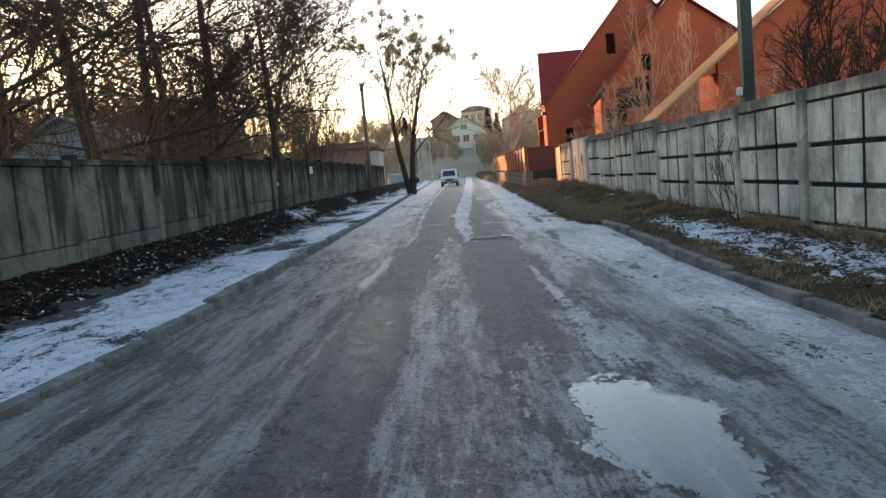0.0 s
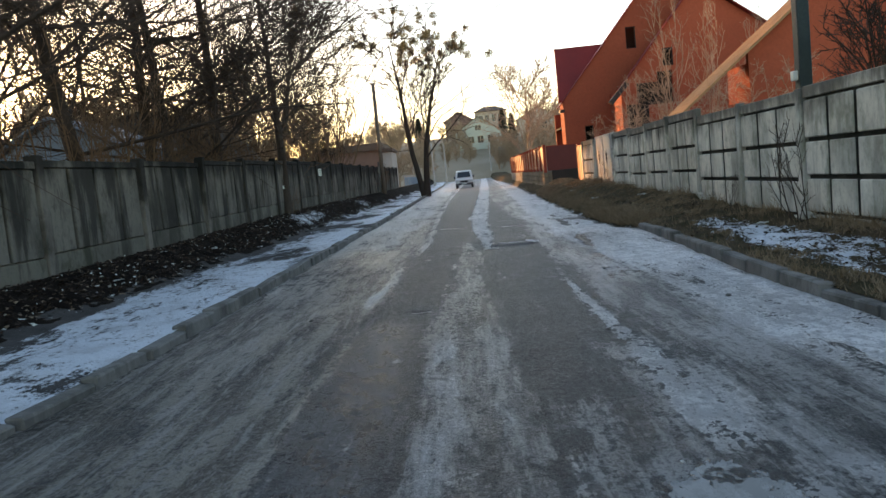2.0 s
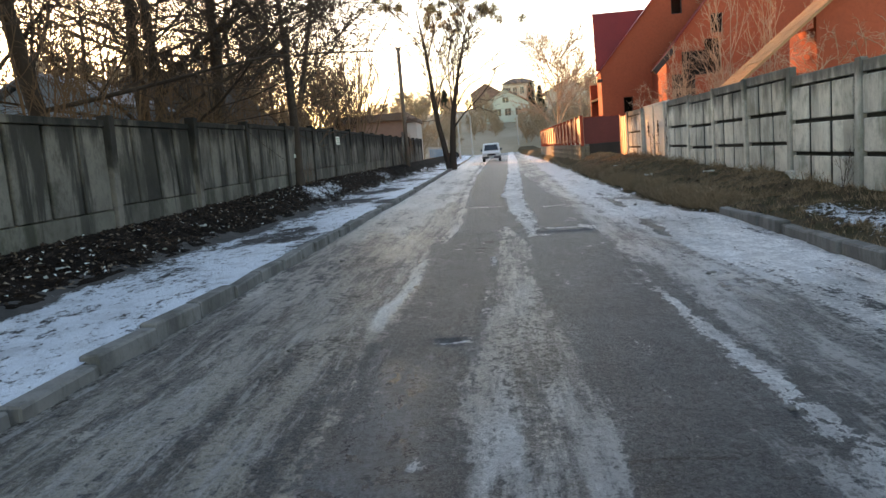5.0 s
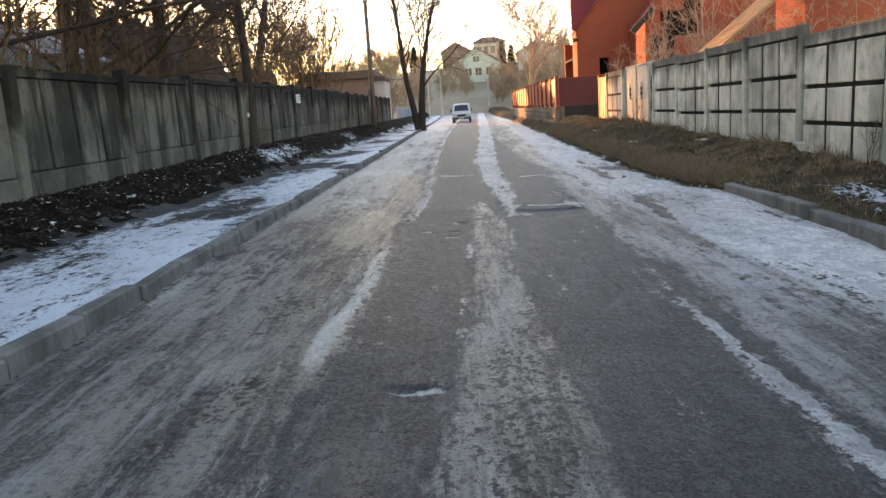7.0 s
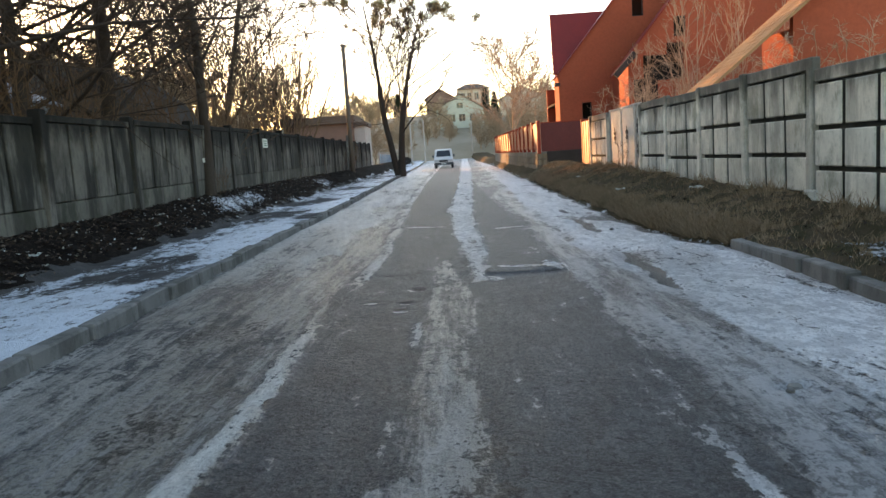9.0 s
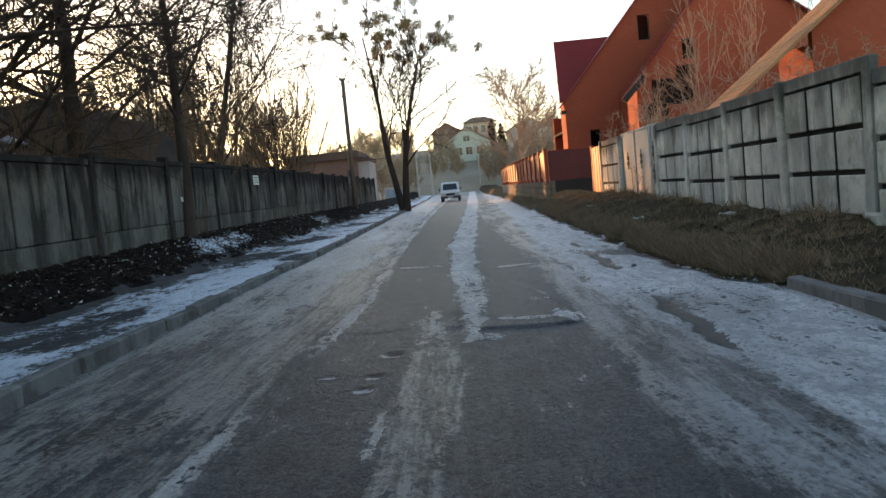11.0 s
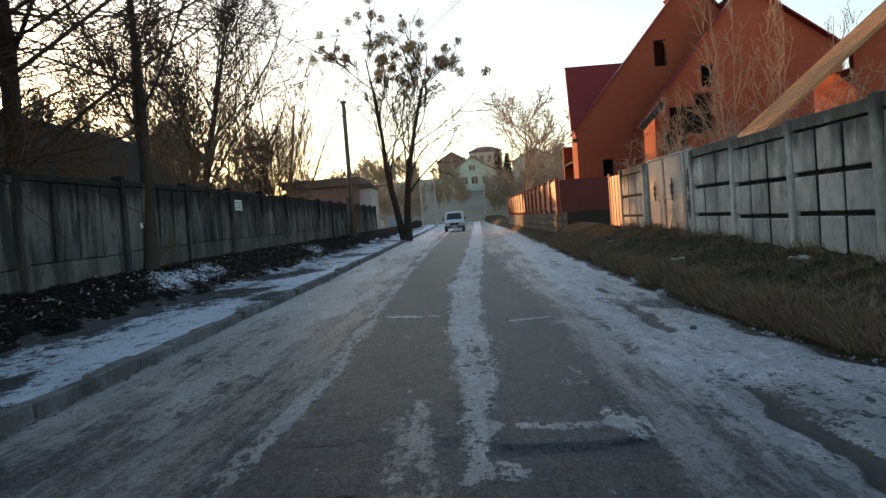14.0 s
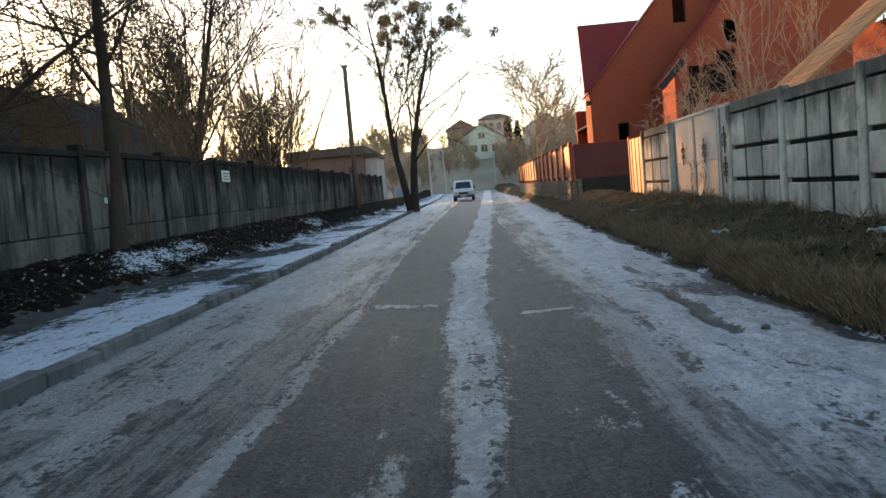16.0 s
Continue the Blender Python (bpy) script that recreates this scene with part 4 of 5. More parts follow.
def grow(seed, height, radius, stems=1, lean=0.05, counts=(11, 8, 6), angle=0.95, rise=0.05, first=0.3, reach=0.42, wobble=0.06, twig=0.008):
    """Skeleton of a bare tree: thick wood and fine twigs as two vertex/face lists, and the tips of the boughs."""
    rng = random.Random(seed)
    wood, twigs, tips = ([], []), ([], []), []
    for s in range(stems):
        d = Vector((rng.gauss(0, lean), rng.gauss(0, lean), 1))
        p = Vector((rng.uniform(-0.12, 0.12), rng.uniform(-0.12, 0.12), -0.4)) * (0 if stems == 1 else 1.5)
        p.z = -0.4
        h = height * rng.uniform(0.8, 1.0)
        trunk, rt = limb(rng, p, d, h, radius * (1 if stems == 1 else rng.uniform(0.6, 1)), radius * 0.14, wobble * 0.5, 0.10, 10)
        rt[0] *= 1.25
        tube(*wood, trunk, rt, 9)
        for b in range(counts[0]):
            f = first + (1 - first) * (b + rng.random()) / counts[0]
            i = min(int(f * 10), 9)
            q = trunk[i].lerp(trunk[i + 1], f * 10 - i)
            dd = spread(rng, (trunk[i + 1] - trunk[i]).normalized(), angle * rng.uniform(0.7, 1.15))
            L = height * reach * (1.15 - f * 0.75) * rng.uniform(0.7, 1.2)
            r = max(rt[i] * 0.30, twig * 2.2)
            pts, rads = limb(rng, q, dd, L, r, twig * 1.4, wobble, rise, 7)
            tube(*wood, pts, rads, 5)
            tips.append(pts[-1])
            for c in range(counts[1]):
                g = 0.2 + 0.8 * (c + rng.random()) / counts[1]
                j = min(int(g * 7), 6)
                q2 = pts[j].lerp(pts[j + 1], g * 7 - j)
                d2 = spread(rng, (pts[j + 1] - pts[j]).normalized(), rng.uniform(0.5, 1.1))
                L2 = L * rng.uniform(0.28, 0.5) * (1.2 - 0.5 * g)
                pts2, rads2 = limb(rng, q2, d2, L2, max(rads[j] * 0.45, twig * 1.3), twig * 0.9, wobble * 1.3, rise, 4)
                tube(*twigs, pts2, rads2, 3)
                tips.append(pts2[-1])
                for e in range(counts[2]):
                    k = 0.15 + 0.85 * (e + rng.random()) / counts[2]
                    n = min(int(k * 4), 3)
                    q3 = pts2[n].lerp(pts2[n + 1], k * 4 - n)
                    d3 = spread(rng, (pts2[n + 1] - pts2[n]).normalized(), rng.uniform(0.4, 1.0))
                    pts3, rads3 = limb(rng, q3, d3, L2 * rng.uniform(0.3, 0.65), twig, twig * 0.55, wobble * 1.4, rise, 2)
                    tube(*twigs, pts3, rads3, 3)
    return wood, twigs, tips


def tree(name, m, label, made, bark, twigmat, category="tree", group=""):
    e = place(name, m, label, category, group)
    part_a = raw("trunk", *made[0], bark, e, "", True)
    part_b = raw("crown", *made[1], twigmat, e)
    return e


def scaled(x, y, z, turn, s, lean_x=0.0, lean_y=0.0):
    return pose(x, y, z, lean_x, lean_y, turn) @ Matrix.Scale(s, 4)


BIG = "tall bare deciduous tree with a dark dense twiggy crown"
t_a = tree("bare_tree", scaled(-9.7, 25.0, 0.5, 20, 1.0), BIG, grow(1, 14, 0.23, counts=(27, 12, 8), angle=1.3, rise=0.02, first=0.14, reach=0.54, twig=0.0085), M_BARK, M_TWIG, group="trees behind the old fence")
t_b = tree("bare_tree", scaled(-8.9, 24.2, 0.5, 130, 1.0, 0, 2), BIG, grow(2, 13, 0.22, counts=(25, 12, 8), angle=1.35, rise=0.015, first=0.16, reach=0.56, twig=0.0085), M_BARK, M_TWIG, group="trees behind the old fence")
t_c = tree("bare_tree", scaled(-11.1, 45.0, 0.5, 200, 1.0, 0, -9), "leaning bare tree with forked trunk and fine twigs; copies added to shade the fence", grow(3, 12, 0.24, counts=(18, 13, 9), angle=0.75, first=0.24, reach=0.62, rise=0.07, twig=0.013), M_BARK, M_TWIG, group="trees behind the old fence")
# The last two trees are added to keep low sun off the block fence.
for x, y, turn, s, src in ((-9.2, 9.0, 70, 0.95, t_a), (-10.2, 14.5, 160, 1.0, t_b), (-8.6, 19.2, 250, 1.0, t_b), (-17.5, 36.5, 40, 0.85, t_a),
                           (-13.5, 22.0, 110, 1.1, t_b), (-15.0, 26.0, 190, 1.05, t_a), (-9.3, 2.0, 330, 1.0, t_b), (-16.0, 52.0, 75, 1.0, t_c), (-15.0, 57.0, 10, 0.95, t_c)):
    copy_thing(src, scaled(x, y, 0.5, turn, s, rng.uniform(-4, 4), rng.uniform(-4, 4)))

copy_thing(t_a, scaled(-8.75, 28.4, 0.5, 205, 1.08))
# Trees added to the thicket so that they shade the gate end.
for x, y, turn, s in ((-11.2, 59.5, 300, 0.62), (-12.8, 63.5, 120, 0.66), (-10.6, 56.0, 30, 0.5)):
    copy_thing(t_c, scaled(x, y, 0.5, turn, s, 3, 4))
street_tree = tree("street_tree", scaled(-6.72, 29.6, 0.70, 0, 1.0, -1, -4.5), "straight dark bare tree trunk standing before the concrete fence",
                   grow(8, 13, 0.19, counts=(19, 12, 9), angle=1.2, rise=0.02, first=0.34, reach=0.42, wobble=0.06, twig=0.009), M_BARK, M_TWIG)

SHRUB = "thicket of upright brown shrub stems behind the fence"
s_a = tree("shrub", scaled(-8.6, 48.5, 0.6, 0, 1.0), SHRUB, grow(21, 10.5, 0.085, stems=7, lean=0.30, counts=(7, 5, 4), angle=0.5, rise=0.09, first=0.2, reach=0.38, wobble=0.08, twig=0.0095), M_SHRUB, M_SHRUB, "shrub", "shrubs behind the old fence")
for x, y, turn, s in ((-9.5, 53.5, 80, 1.0), (-11.5, 51.5, 170, 1.0), (-9.0, 38.5, 310, 0.62), (-8.4, 17.5, 20, 0.5), (-8.7, 21.5, 100, 0.55), (-8.3, 13.0, 150, 0.5), (-8.6, 33.5, 210, 0.55),
                      (-8.9, 26.0, 30, 0.42), (-8.2, 23.3, 280, 0.38), (-9.4, 30.5, 75, 0.5), (-8.5, 36.0, 10, 0.45), (-9.6, 15.5, 220, 0.5)):
    copy_thing(s_a, scaled(x, y, 0.55, turn, s))

# twin-stemmed tree with clumps of evergreen growth in its crown
made = grow(31, 14.2, 0.30, stems=1, counts=(15, 10, 7), angle=0.78, rise=0.06, first=0.24, reach=0.60, wobble=0.10, twig=0.015)
twin = tree("clumped_tree", scaled(-3.2, 64.5, 0.45, 0, 1.0, 0, 2.0), "slender twin-stemmed roadside tree with olive evergreen clumps", made, M_BARK, M_TWIG)
second = grow(37, 13.4, 0.27, stems=1, counts=(15, 10, 7), angle=0.78, rise=0.06, first=0.24, reach=0.60, wobble=0.10, twig=0.015)
w2 = raw("trunk", [Matrix.Rotation(radians(-10), 4, "Y") @ v + Vector((-0.22, 0.1, 0)) for v in second[0][0]], second[0][1], M_BARK, twin, "", True)
c2 = raw("crown", [Matrix.Rotation(radians(-10), 4, "Y") @ v + Vector((-0.22, 0.1, 0)) for v in second[1][0]], second[1][1], M_TWIG, twin)


def clump(seed, r, n):
    g = random.Random(seed)
    verts, faces = [], []
    for i in range(n):
        d = Vector((g.gauss(0, 1), g.gauss(0, 1), g.gauss(0, 1))).normalized() * r * g.random() ** 0.45
        u = Vector((g.gauss(0, 1), g.gauss(0, 1), g.gauss(0, 1))).normalized() * r * 0.17
        v = u.cross(Vector((g.gauss(0, 1), g.gauss(0, 1), g.gauss(0, 1)))).normalized() * r * 0.07
        k = len(verts)
        verts += [d - u, d + v, d + u, d - v]
        faces.append((k, k + 1, k + 2, k + 3))
    return verts, faces


clump_mesh = [raw("leaf_clump", *clump(i, 1.0, 300), M_LEAF, twin) for i in range(3)]
tip_rng = random.Random(4)
tips = [t for t in made[2] if t.z > 9.4] + [Matrix.Rotation(radians(-10), 4, "Y") @ t + Vector((-0.22, 0.1, 0)) for t in second[2] if t.z > 9.0]
tip_rng.shuffle(tips)
for i, t in enumerate(tips[:125]):
    c = clump_mesh[i] if i < 3 else new("leaf_clump", clump_mesh[i % 3].data)
    c.parent = twin
    c.matrix_basis = Matrix.Translation(t) @ Matrix.Scale(tip_rng.uniform(0.13, 0.34) * (1.25 if t.z > 11 else 0.75), 4) @ pose(0, 0, 0, tip_rng.uniform(0, 360), tip_rng.uniform(0, 360), 0)

# pale saplings before the red house
ROD = "clump of pale straw-brown bare saplings before the red house"
rods = tree("sapling_clump", scaled(13.2, 46.5, 0.6, 0, 1.0), ROD, grow(41, 10.5, 0.055, stems=3, lean=0.12, counts=(9, 4, 3), angle=0.45, rise=0.10, first=0.22, reach=0.32, wobble=0.045, twig=0.009), M_RODS, M_RODS, "sapling", "saplings by the red house")
for x, y, turn, s in ((15.4, 47.5, 90, 0.95), (10.6, 48.2, 200, 0.6), (16.4, 44.5, 140, 0.8)):
    copy_thing(rods, scaled(x, y, 0.6, turn, s))
BRUSH = "tangled pale brown brushwood before the unfinished house"
brush = tree("brushwood", scaled(12.6, 50.2, 0.6, 0, 1.0), BRUSH, grow(43, 6.6, 0.040, stems=6, lean=0.30, counts=(7, 5, 3), angle=0.9, rise=-0.01, first=0.25, reach=0.42, wobble=0.16, twig=0.009), M_RODS, M_RODS, "bush", "brushwood by the red house")
for x, y, turn, s in ((15.0, 48.8, 80, 0.85), (9.2, 44.0, 150, 0.62), (8.4, 41.5, 20, 0.55), (12.0, 42.5, 240, 0.62), (13.3, 37.0, 300, 0.72), (15.6, 37.4, 10, 0.8)):
    copy_thing(brush, scaled(x, y, 0.6, turn, s))
dark_bush = tree("bare_bush", scaled(8.6, 16.0, 0.4, 0, 1.0), "dark bare bush rising above the block fence", grow(45, 5.2, 0.06, stems=6, lean=0.3, counts=(8, 6, 6), angle=0.7, rise=0.06, first=0.25, reach=0.4), M_TWIG, M_TWIG, "bush")
copy_thing(dark_bush, scaled(9.4, 12.5, 0.4, 120, 1.05))
copy_thing(dark_bush, scaled(10.6, 19.5, 0.4, 200, 0.9))
round_tree = tree("round_tree", scaled(8.8, 98.0, 0.8, 0, 1.0), "rounded bare tree with fine pale branches beyond the house", grow(51, 14, 0.28, counts=(20, 11, 8), angle=1.0, rise=0.06, first=0.12, reach=0.70, twig=0.03), M_RODS, M_RODS)


# ---- the red house ----
house = place("red_house", pose(0, 0, 0), "unfinished red rendered house with steep gables and black empty windows", "house")
Y1, Y2 = 58.7, 56.0
w1, low1 = rect(13.1, 13.86, 9.78, 11.38), rect(9.55, 10.2, 3.3, 4.4)
part("wall", sheet([(8.05, 0.3), (20, 0.3), (20, 9.75), (15.4, 15.0), (8.05, 6.4)], [w1, low1], Y1, 0.35), M_PLASTER, house)
w2, w3 = rect(14.97, 15.73, 7.94, 9.19), [(13.0, 5.3), (15.6, 5.3), (15.6, 7.6), (14.5, 7.6), (14.5, 6.9), (13.0, 6.9)]
part("wall", sheet([(11.6, 0.3), (23.0, 0.3), (23.0, 9.6), (17.65, 13.45), (11.6, 6.3)], [w2, w3], Y2, 0.35), M_PLASTER, house)
part("wall", boxes((11.6, 11.95, Y2 + 0.35, Y1, 0.3, 6.5)), M_PLASTER, house)
part("wall", sheet([(60.6, 0.3), (67.2, 0.3), (67.2, 5.9), (62.8, 10.6), (60.6, 8.1)], [], 9.7, 0.3, "x"), M_PLASTER, house)
part("wall", boxes((8.05, 8.35, Y1 + 0.35, 60.6, 0.3, 6.3)), M_PLASTER, house)
part("wall", boxes((8.35, 9.7, 60.4, 60.6, 0.3, 6.3)), M_PLASTER, house)
part("wall", boxes((8.4, 24.0, 66.9, 67.2, 0.3, 6.0)), M_PLASTER, house)
# Sheets added behind the windows to make the openings dark.
part("dark_backing", sheet([(8.6, 0.3), (19.6, 0.3), (19.6, 9.3), (15.4, 14.2), (8.6, 6.3)], [], 60.2, 0.2), M_VOID, house)
part("dark_backing", sheet([(12.1, 0.3), (22.6, 0.3), (22.6, 9.3), (17.65, 12.9), (12.1, 6.4)], [], 57.6, 0.2), M_VOID, house)
part("floor", boxes((8.4, 22.9, 59.1, 66.9, 4.6, 4.75)), M_VOID, house)


def slope(name, a, b, c, d, thick, mat, parent, label=""):
    """A roof slab through four corners, with thickness."""
    bm = bmesh.new()
    vs = [bm.verts.new(p) for p in (a, b, c, d)]
    f = bm.faces.new(vs)
    n = (Vector(b) - Vector(a)).cross(Vector(d) - Vector(a)).normalized()
    if n.z < 0:
        n = -n
    got = bmesh.ops.extrude_face_region(bm, geom=[f])
    bmesh.ops.translate(bm, verts=[g for g in got["geom"] if isinstance(g, bmesh.types.BMVert)], vec=n * thick)
    return part(name, bm, mat, parent, label)


slope("roof", (7.75, 58.9, 6.35), (15.5, 58.9, 6.35), (15.5, 62.8, 10.85), (8.25, 62.8, 10.85), 0.14, M_REDROOF, house, "dark red sheet roof")
slope("roof", (9.3, 67.8, 5.75), (24, 67.8, 5.75), (24, 62.8, 10.85), (8.25, 62.8, 10.85), 0.14, M_REDROOF, house)
slope("roof", (7.7, 58.5, 5.95), (15.42, 58.5, 15.05), (15.42, 59.4, 15.05), (7.7, 59.4, 5.95), 0.06, M_REDROOF, house)
slope("roof", (15.38, 58.35, 15.05), (20.3, 58.35, 9.4), (20.3, 64.0, 9.4), (15.38, 64.0, 15.05), 0.06, M_REDROOF, house)
slope("roof", (11.1, 55.7, 5.75), (17.68, 55.7, 13.55), (17.68, 56.8, 13.55), (11.1, 56.8, 5.75), 0.07, M_REDROOF, house)
slope("roof", (17.62, 55.6, 13.55), (23.5, 55.6, 9.30), (23.5, 62.0, 9.30), (17.62, 62.0, 13.55), 0.07, M_REDROOF, house)
part("soffit", boxes((7.7, 8.05, 58.1, 58.7, 5.55, 5.75)), M_FRAME, house, "dark eave underside")
for (x0, x1, z0, z1), y in (((13.1, 13.86, 9.78, 11.38), Y1), ((14.97, 15.73, 7.94, 9.19), Y2), ((9.55, 10.2, 3.3, 4.4), Y1)):
    part("window_frame", boxes((x0, x0 + 0.06, y + 0.12, y + 0.2, z0, z1), (x1 - 0.06, x1, y + 0.12, y + 0.2, z0, z1), (x0 + 0.06, x1 - 0.06, y + 0.12, y + 0.2, z1 - 0.06, z1),
                               (x0 + 0.06, x1 - 0.06, y + 0.12, y + 0.2, z0, z0 + 0.06)), M_FRAME, house)

part("porch_wall", boxes((10.75, 11.05, 50.9, 53.2, 0.3, 5.9), bevel=0.01), M_PLASTER, house, "red porch side wall catching the low sun")
# Dark sheet added for the shade behind the side wall.
part("porch_wall", boxes((11.05, 13.0, 53.0, 53.2, 0.3, 5.2)), M_VOID, house)
slope("porch_fascia", (10.1, 50.6, 5.15), (11.25, 50.6, 6.35), (11.25, 50.9, 6.35), (10.1, 50.9, 5.15), 0.32, M_FRAME, house, "dark porch eave")

near = place("tiled_house", pose(0, 0, 0), "red rendered outbuilding under a sunlit weathered clay tile roof", "house")
EAVE, RIDGE, FRONT, BACK = 10.2, 21.0, 38.1, 40.9
zr = lambda x: -5.25 + 0.80 * x
part("wall", sheet([(14.3, 0.4), (27.0, 0.4), (27.0, 6.0), (21.0, 11.3), (14.3, zr(14.3) - 0.1)], [], 38.7, 0.3), M_PLASTER, near)
part("return_wall", boxes((14.3, 14.6, 39.0, 41.6, 0.4, 5.6)), M_PLASTER, near, "red return wall catching the low sun")
# Back of the open porch, its shade put into the colour.
part("wall", boxes((10.8, 14.3, 40.5, 40.7, 0.4, 3.3)), M_VOID, near)
part("parapet", boxes((13.2, 14.28, 38.75, 39.0, 0.4, 3.7), bevel=0.02), M_PLASTER, near, "low parapet in the sun")
slope("roof", (EAVE, FRONT, zr(EAVE)), (RIDGE, FRONT, zr(RIDGE)), (RIDGE, BACK, zr(RIDGE)), (EAVE, BACK, zr(EAVE)), 0.10, M_TILE, near, "weathered clay tiles in low sun")
slope("roof", (RIDGE, FRONT, zr(RIDGE)), (28.0, FRONT, 5.2), (28.0, BACK, 5.2), (RIDGE, BACK, zr(RIDGE)), 0.10, M_TILE, near)
n = Vector((-0.80, 0, 1)).normalized()
verts, faces = [], []
tr = random.Random(6)
along = Vector((1, 0, 0.80)).normalized()
for r in range(45):
    for c in range(11):
        o = Vector((EAVE, FRONT, zr(EAVE))) + along * (0.30 * r) + Vector((0, 0.25 * c, 0)) + n * (0.10 + tr.uniform(0, 0.012))
        k = len(verts)
        for a, b, h in ((0, 0.01, 0.014), (0.32, 0.01, 0.004), (0.32, 0.24, 0.004), (0, 0.24, 0.014), (0, 0.01, 0.0), (0, 0.24, 0.0)):
            verts.append(o + along * a + Vector((0, b, 0)) + n * h)
        faces += [(k, k + 1, k + 2, k + 3), (k, k + 3, k + 5, k + 4), (k, k + 4, k + 1), (k + 3, k + 2, k + 5)]
tiles = raw("roof_tiles", verts, faces, M_TILE, near, "overlapping clay tiles")
tiles["kind"] = "stuff"
part("porch_beam", boxes((11.4, 14.3, 38.75, 38.9, 2.9, 3.1), bevel=0.01), M_FRAME, near)

mast = place("steel_post", pose(7.25, 17.6, 0.3), "dark green square steel lamp post behind the block fence", "post")
part("shaft", boxes((-0.13, 0.13, -0.13, 0.13, 0, 8.5), bevel=0.02), M_STEELPOST, mast)
part("meter_box", boxes((-0.24, -0.14, -0.08, 0.08, 2.5, 2.7), bevel=0.015), M_SIGN, mast, "small white box")


# ---- left side buildings ----
shed = place("slate_roofed_barn", pose(0, 0, 0), "dark barn with a rounded grey slate roof behind the fence", "barn")
bm = bmesh.new()
prof = [(-20.0, 3.4), (-18.8, 5.2), (-17.3, 6.3), (-15.8, 6.55), (-14.3, 6.1), (-12.9, 5.0), (-12.0, 3.8), (-11.7, 2.7)]
rings = [[bm.verts.new((x, y, z)) for x, z in prof] for y in (39.6, 46.5)]
for i in range(len(prof) - 1):
    bm.faces.new((rings[0][i], rings[0][i + 1], rings[1][i + 1], rings[1][i]))
bmesh.ops.solidify(bm, geom=bm.faces[:], thickness=0.08)
part("roof", bm, M_SLATE, shed)
part("wall", sheet([(-11.72, 0.4)] + [(x, z - 0.03) for x, z in reversed(prof)] + [(-19.98, 0.4)], [], 39.8, 0.25), M_SLATE, shed)
part("wall", boxes((-12.1, -11.9, 40.25, 46.4, 0.4, 3.2)), M_SLATE, shed)

blue = place("blue_shed", pose(0, 0, 0), "faded blue sheet-metal shed half hidden by trees", "shed")
part("wall", boxes((-15.0, -10.9, 25.6, 29.5, 0.4, 3.6), bevel=0.02), M_BLUE, blue)
slope("roof", (-15.2, 25.3, 3.6), (-13.0, 25.3, 4.7), (-13.0, 29.8, 4.7), (-15.2, 29.8, 3.6), 0.06, M_BLUE, blue)
slope("roof", (-13.0, 25.3, 4.7), (-10.7, 25.3, 3.6), (-10.7, 29.8, 3.6), (-13.0, 29.8, 4.7), 0.06, M_BLUE, blue)
part("gable", sheet([(-14.9, 3.6), (-11.0, 3.6), (-13.0, 4.6)], [], 25.62, 0.1), M_BLUE, blue)

depot = place("flat_roofed_shed", pose(0, 0, 0), "low brick outbuilding with a flat brown roof edge", "outbuilding")
part("wall", boxes((-15.0, -8.4, 80.0, 88.0, 0.5, 5.2), bevel=0.02), M_BRICK, depot)
part("roof", boxes((-15.3, -8.2, 79.6, 88.3, 5.2, 5.95), bevel=0.04), M_OLDROOF, depot)
part("annex", boxes((-8.4, -7.35, 80.3, 86.0, 0.5, 4.9), bevel=0.02), M_WHITEWALL, depot, "whitewashed annex")
part("annex_roof", boxes((-8.5, -7.2, 80.1, 86.2, 4.9, 5.3), bevel=0.03), M_OLDROOF, depot)

pole = place("utility_pole", pose(-6.3, 60.0, 0.75, 0, 0, 0), "weathered grey wooden utility pole beside the fence", "pole")
bm = bmesh.new()
cyl(bm, pose(0, 0, 4.25), 0.17, 0.13, 8.9, 12)
part("shaft", bm, M_WOODPOLE, pole, "", True)
part("stub", boxes((-0.30, -0.16, -0.12, 0.12, -0.3, 2.6), bevel=0.02), M_CONC_L, pole, "concrete base stub")
part("cap", boxes((-0.2, 0.2, -0.1, 0.1, 8.55, 8.72), bevel=0.02), M_WOODPOLE, pole)

sign = place("fence_sign", pose(X_FENCE_L + 0.10, 37.1, 2.42), "small white board with green lines of writing on the fence", "sign")
part("board", boxes((0, 0.02, -0.36, 0.36, -0.17, 0.17), bevel=0.004), M_SIGN, sign)
for i, w in enumerate((0.28, 0.22, 0.26)):
    part("text_line", boxes((0.02, 0.025, -w, w, 0.07 - 0.085 * i, 0.10 - 0.085 * i)), M_SIGNTEXT, sign)


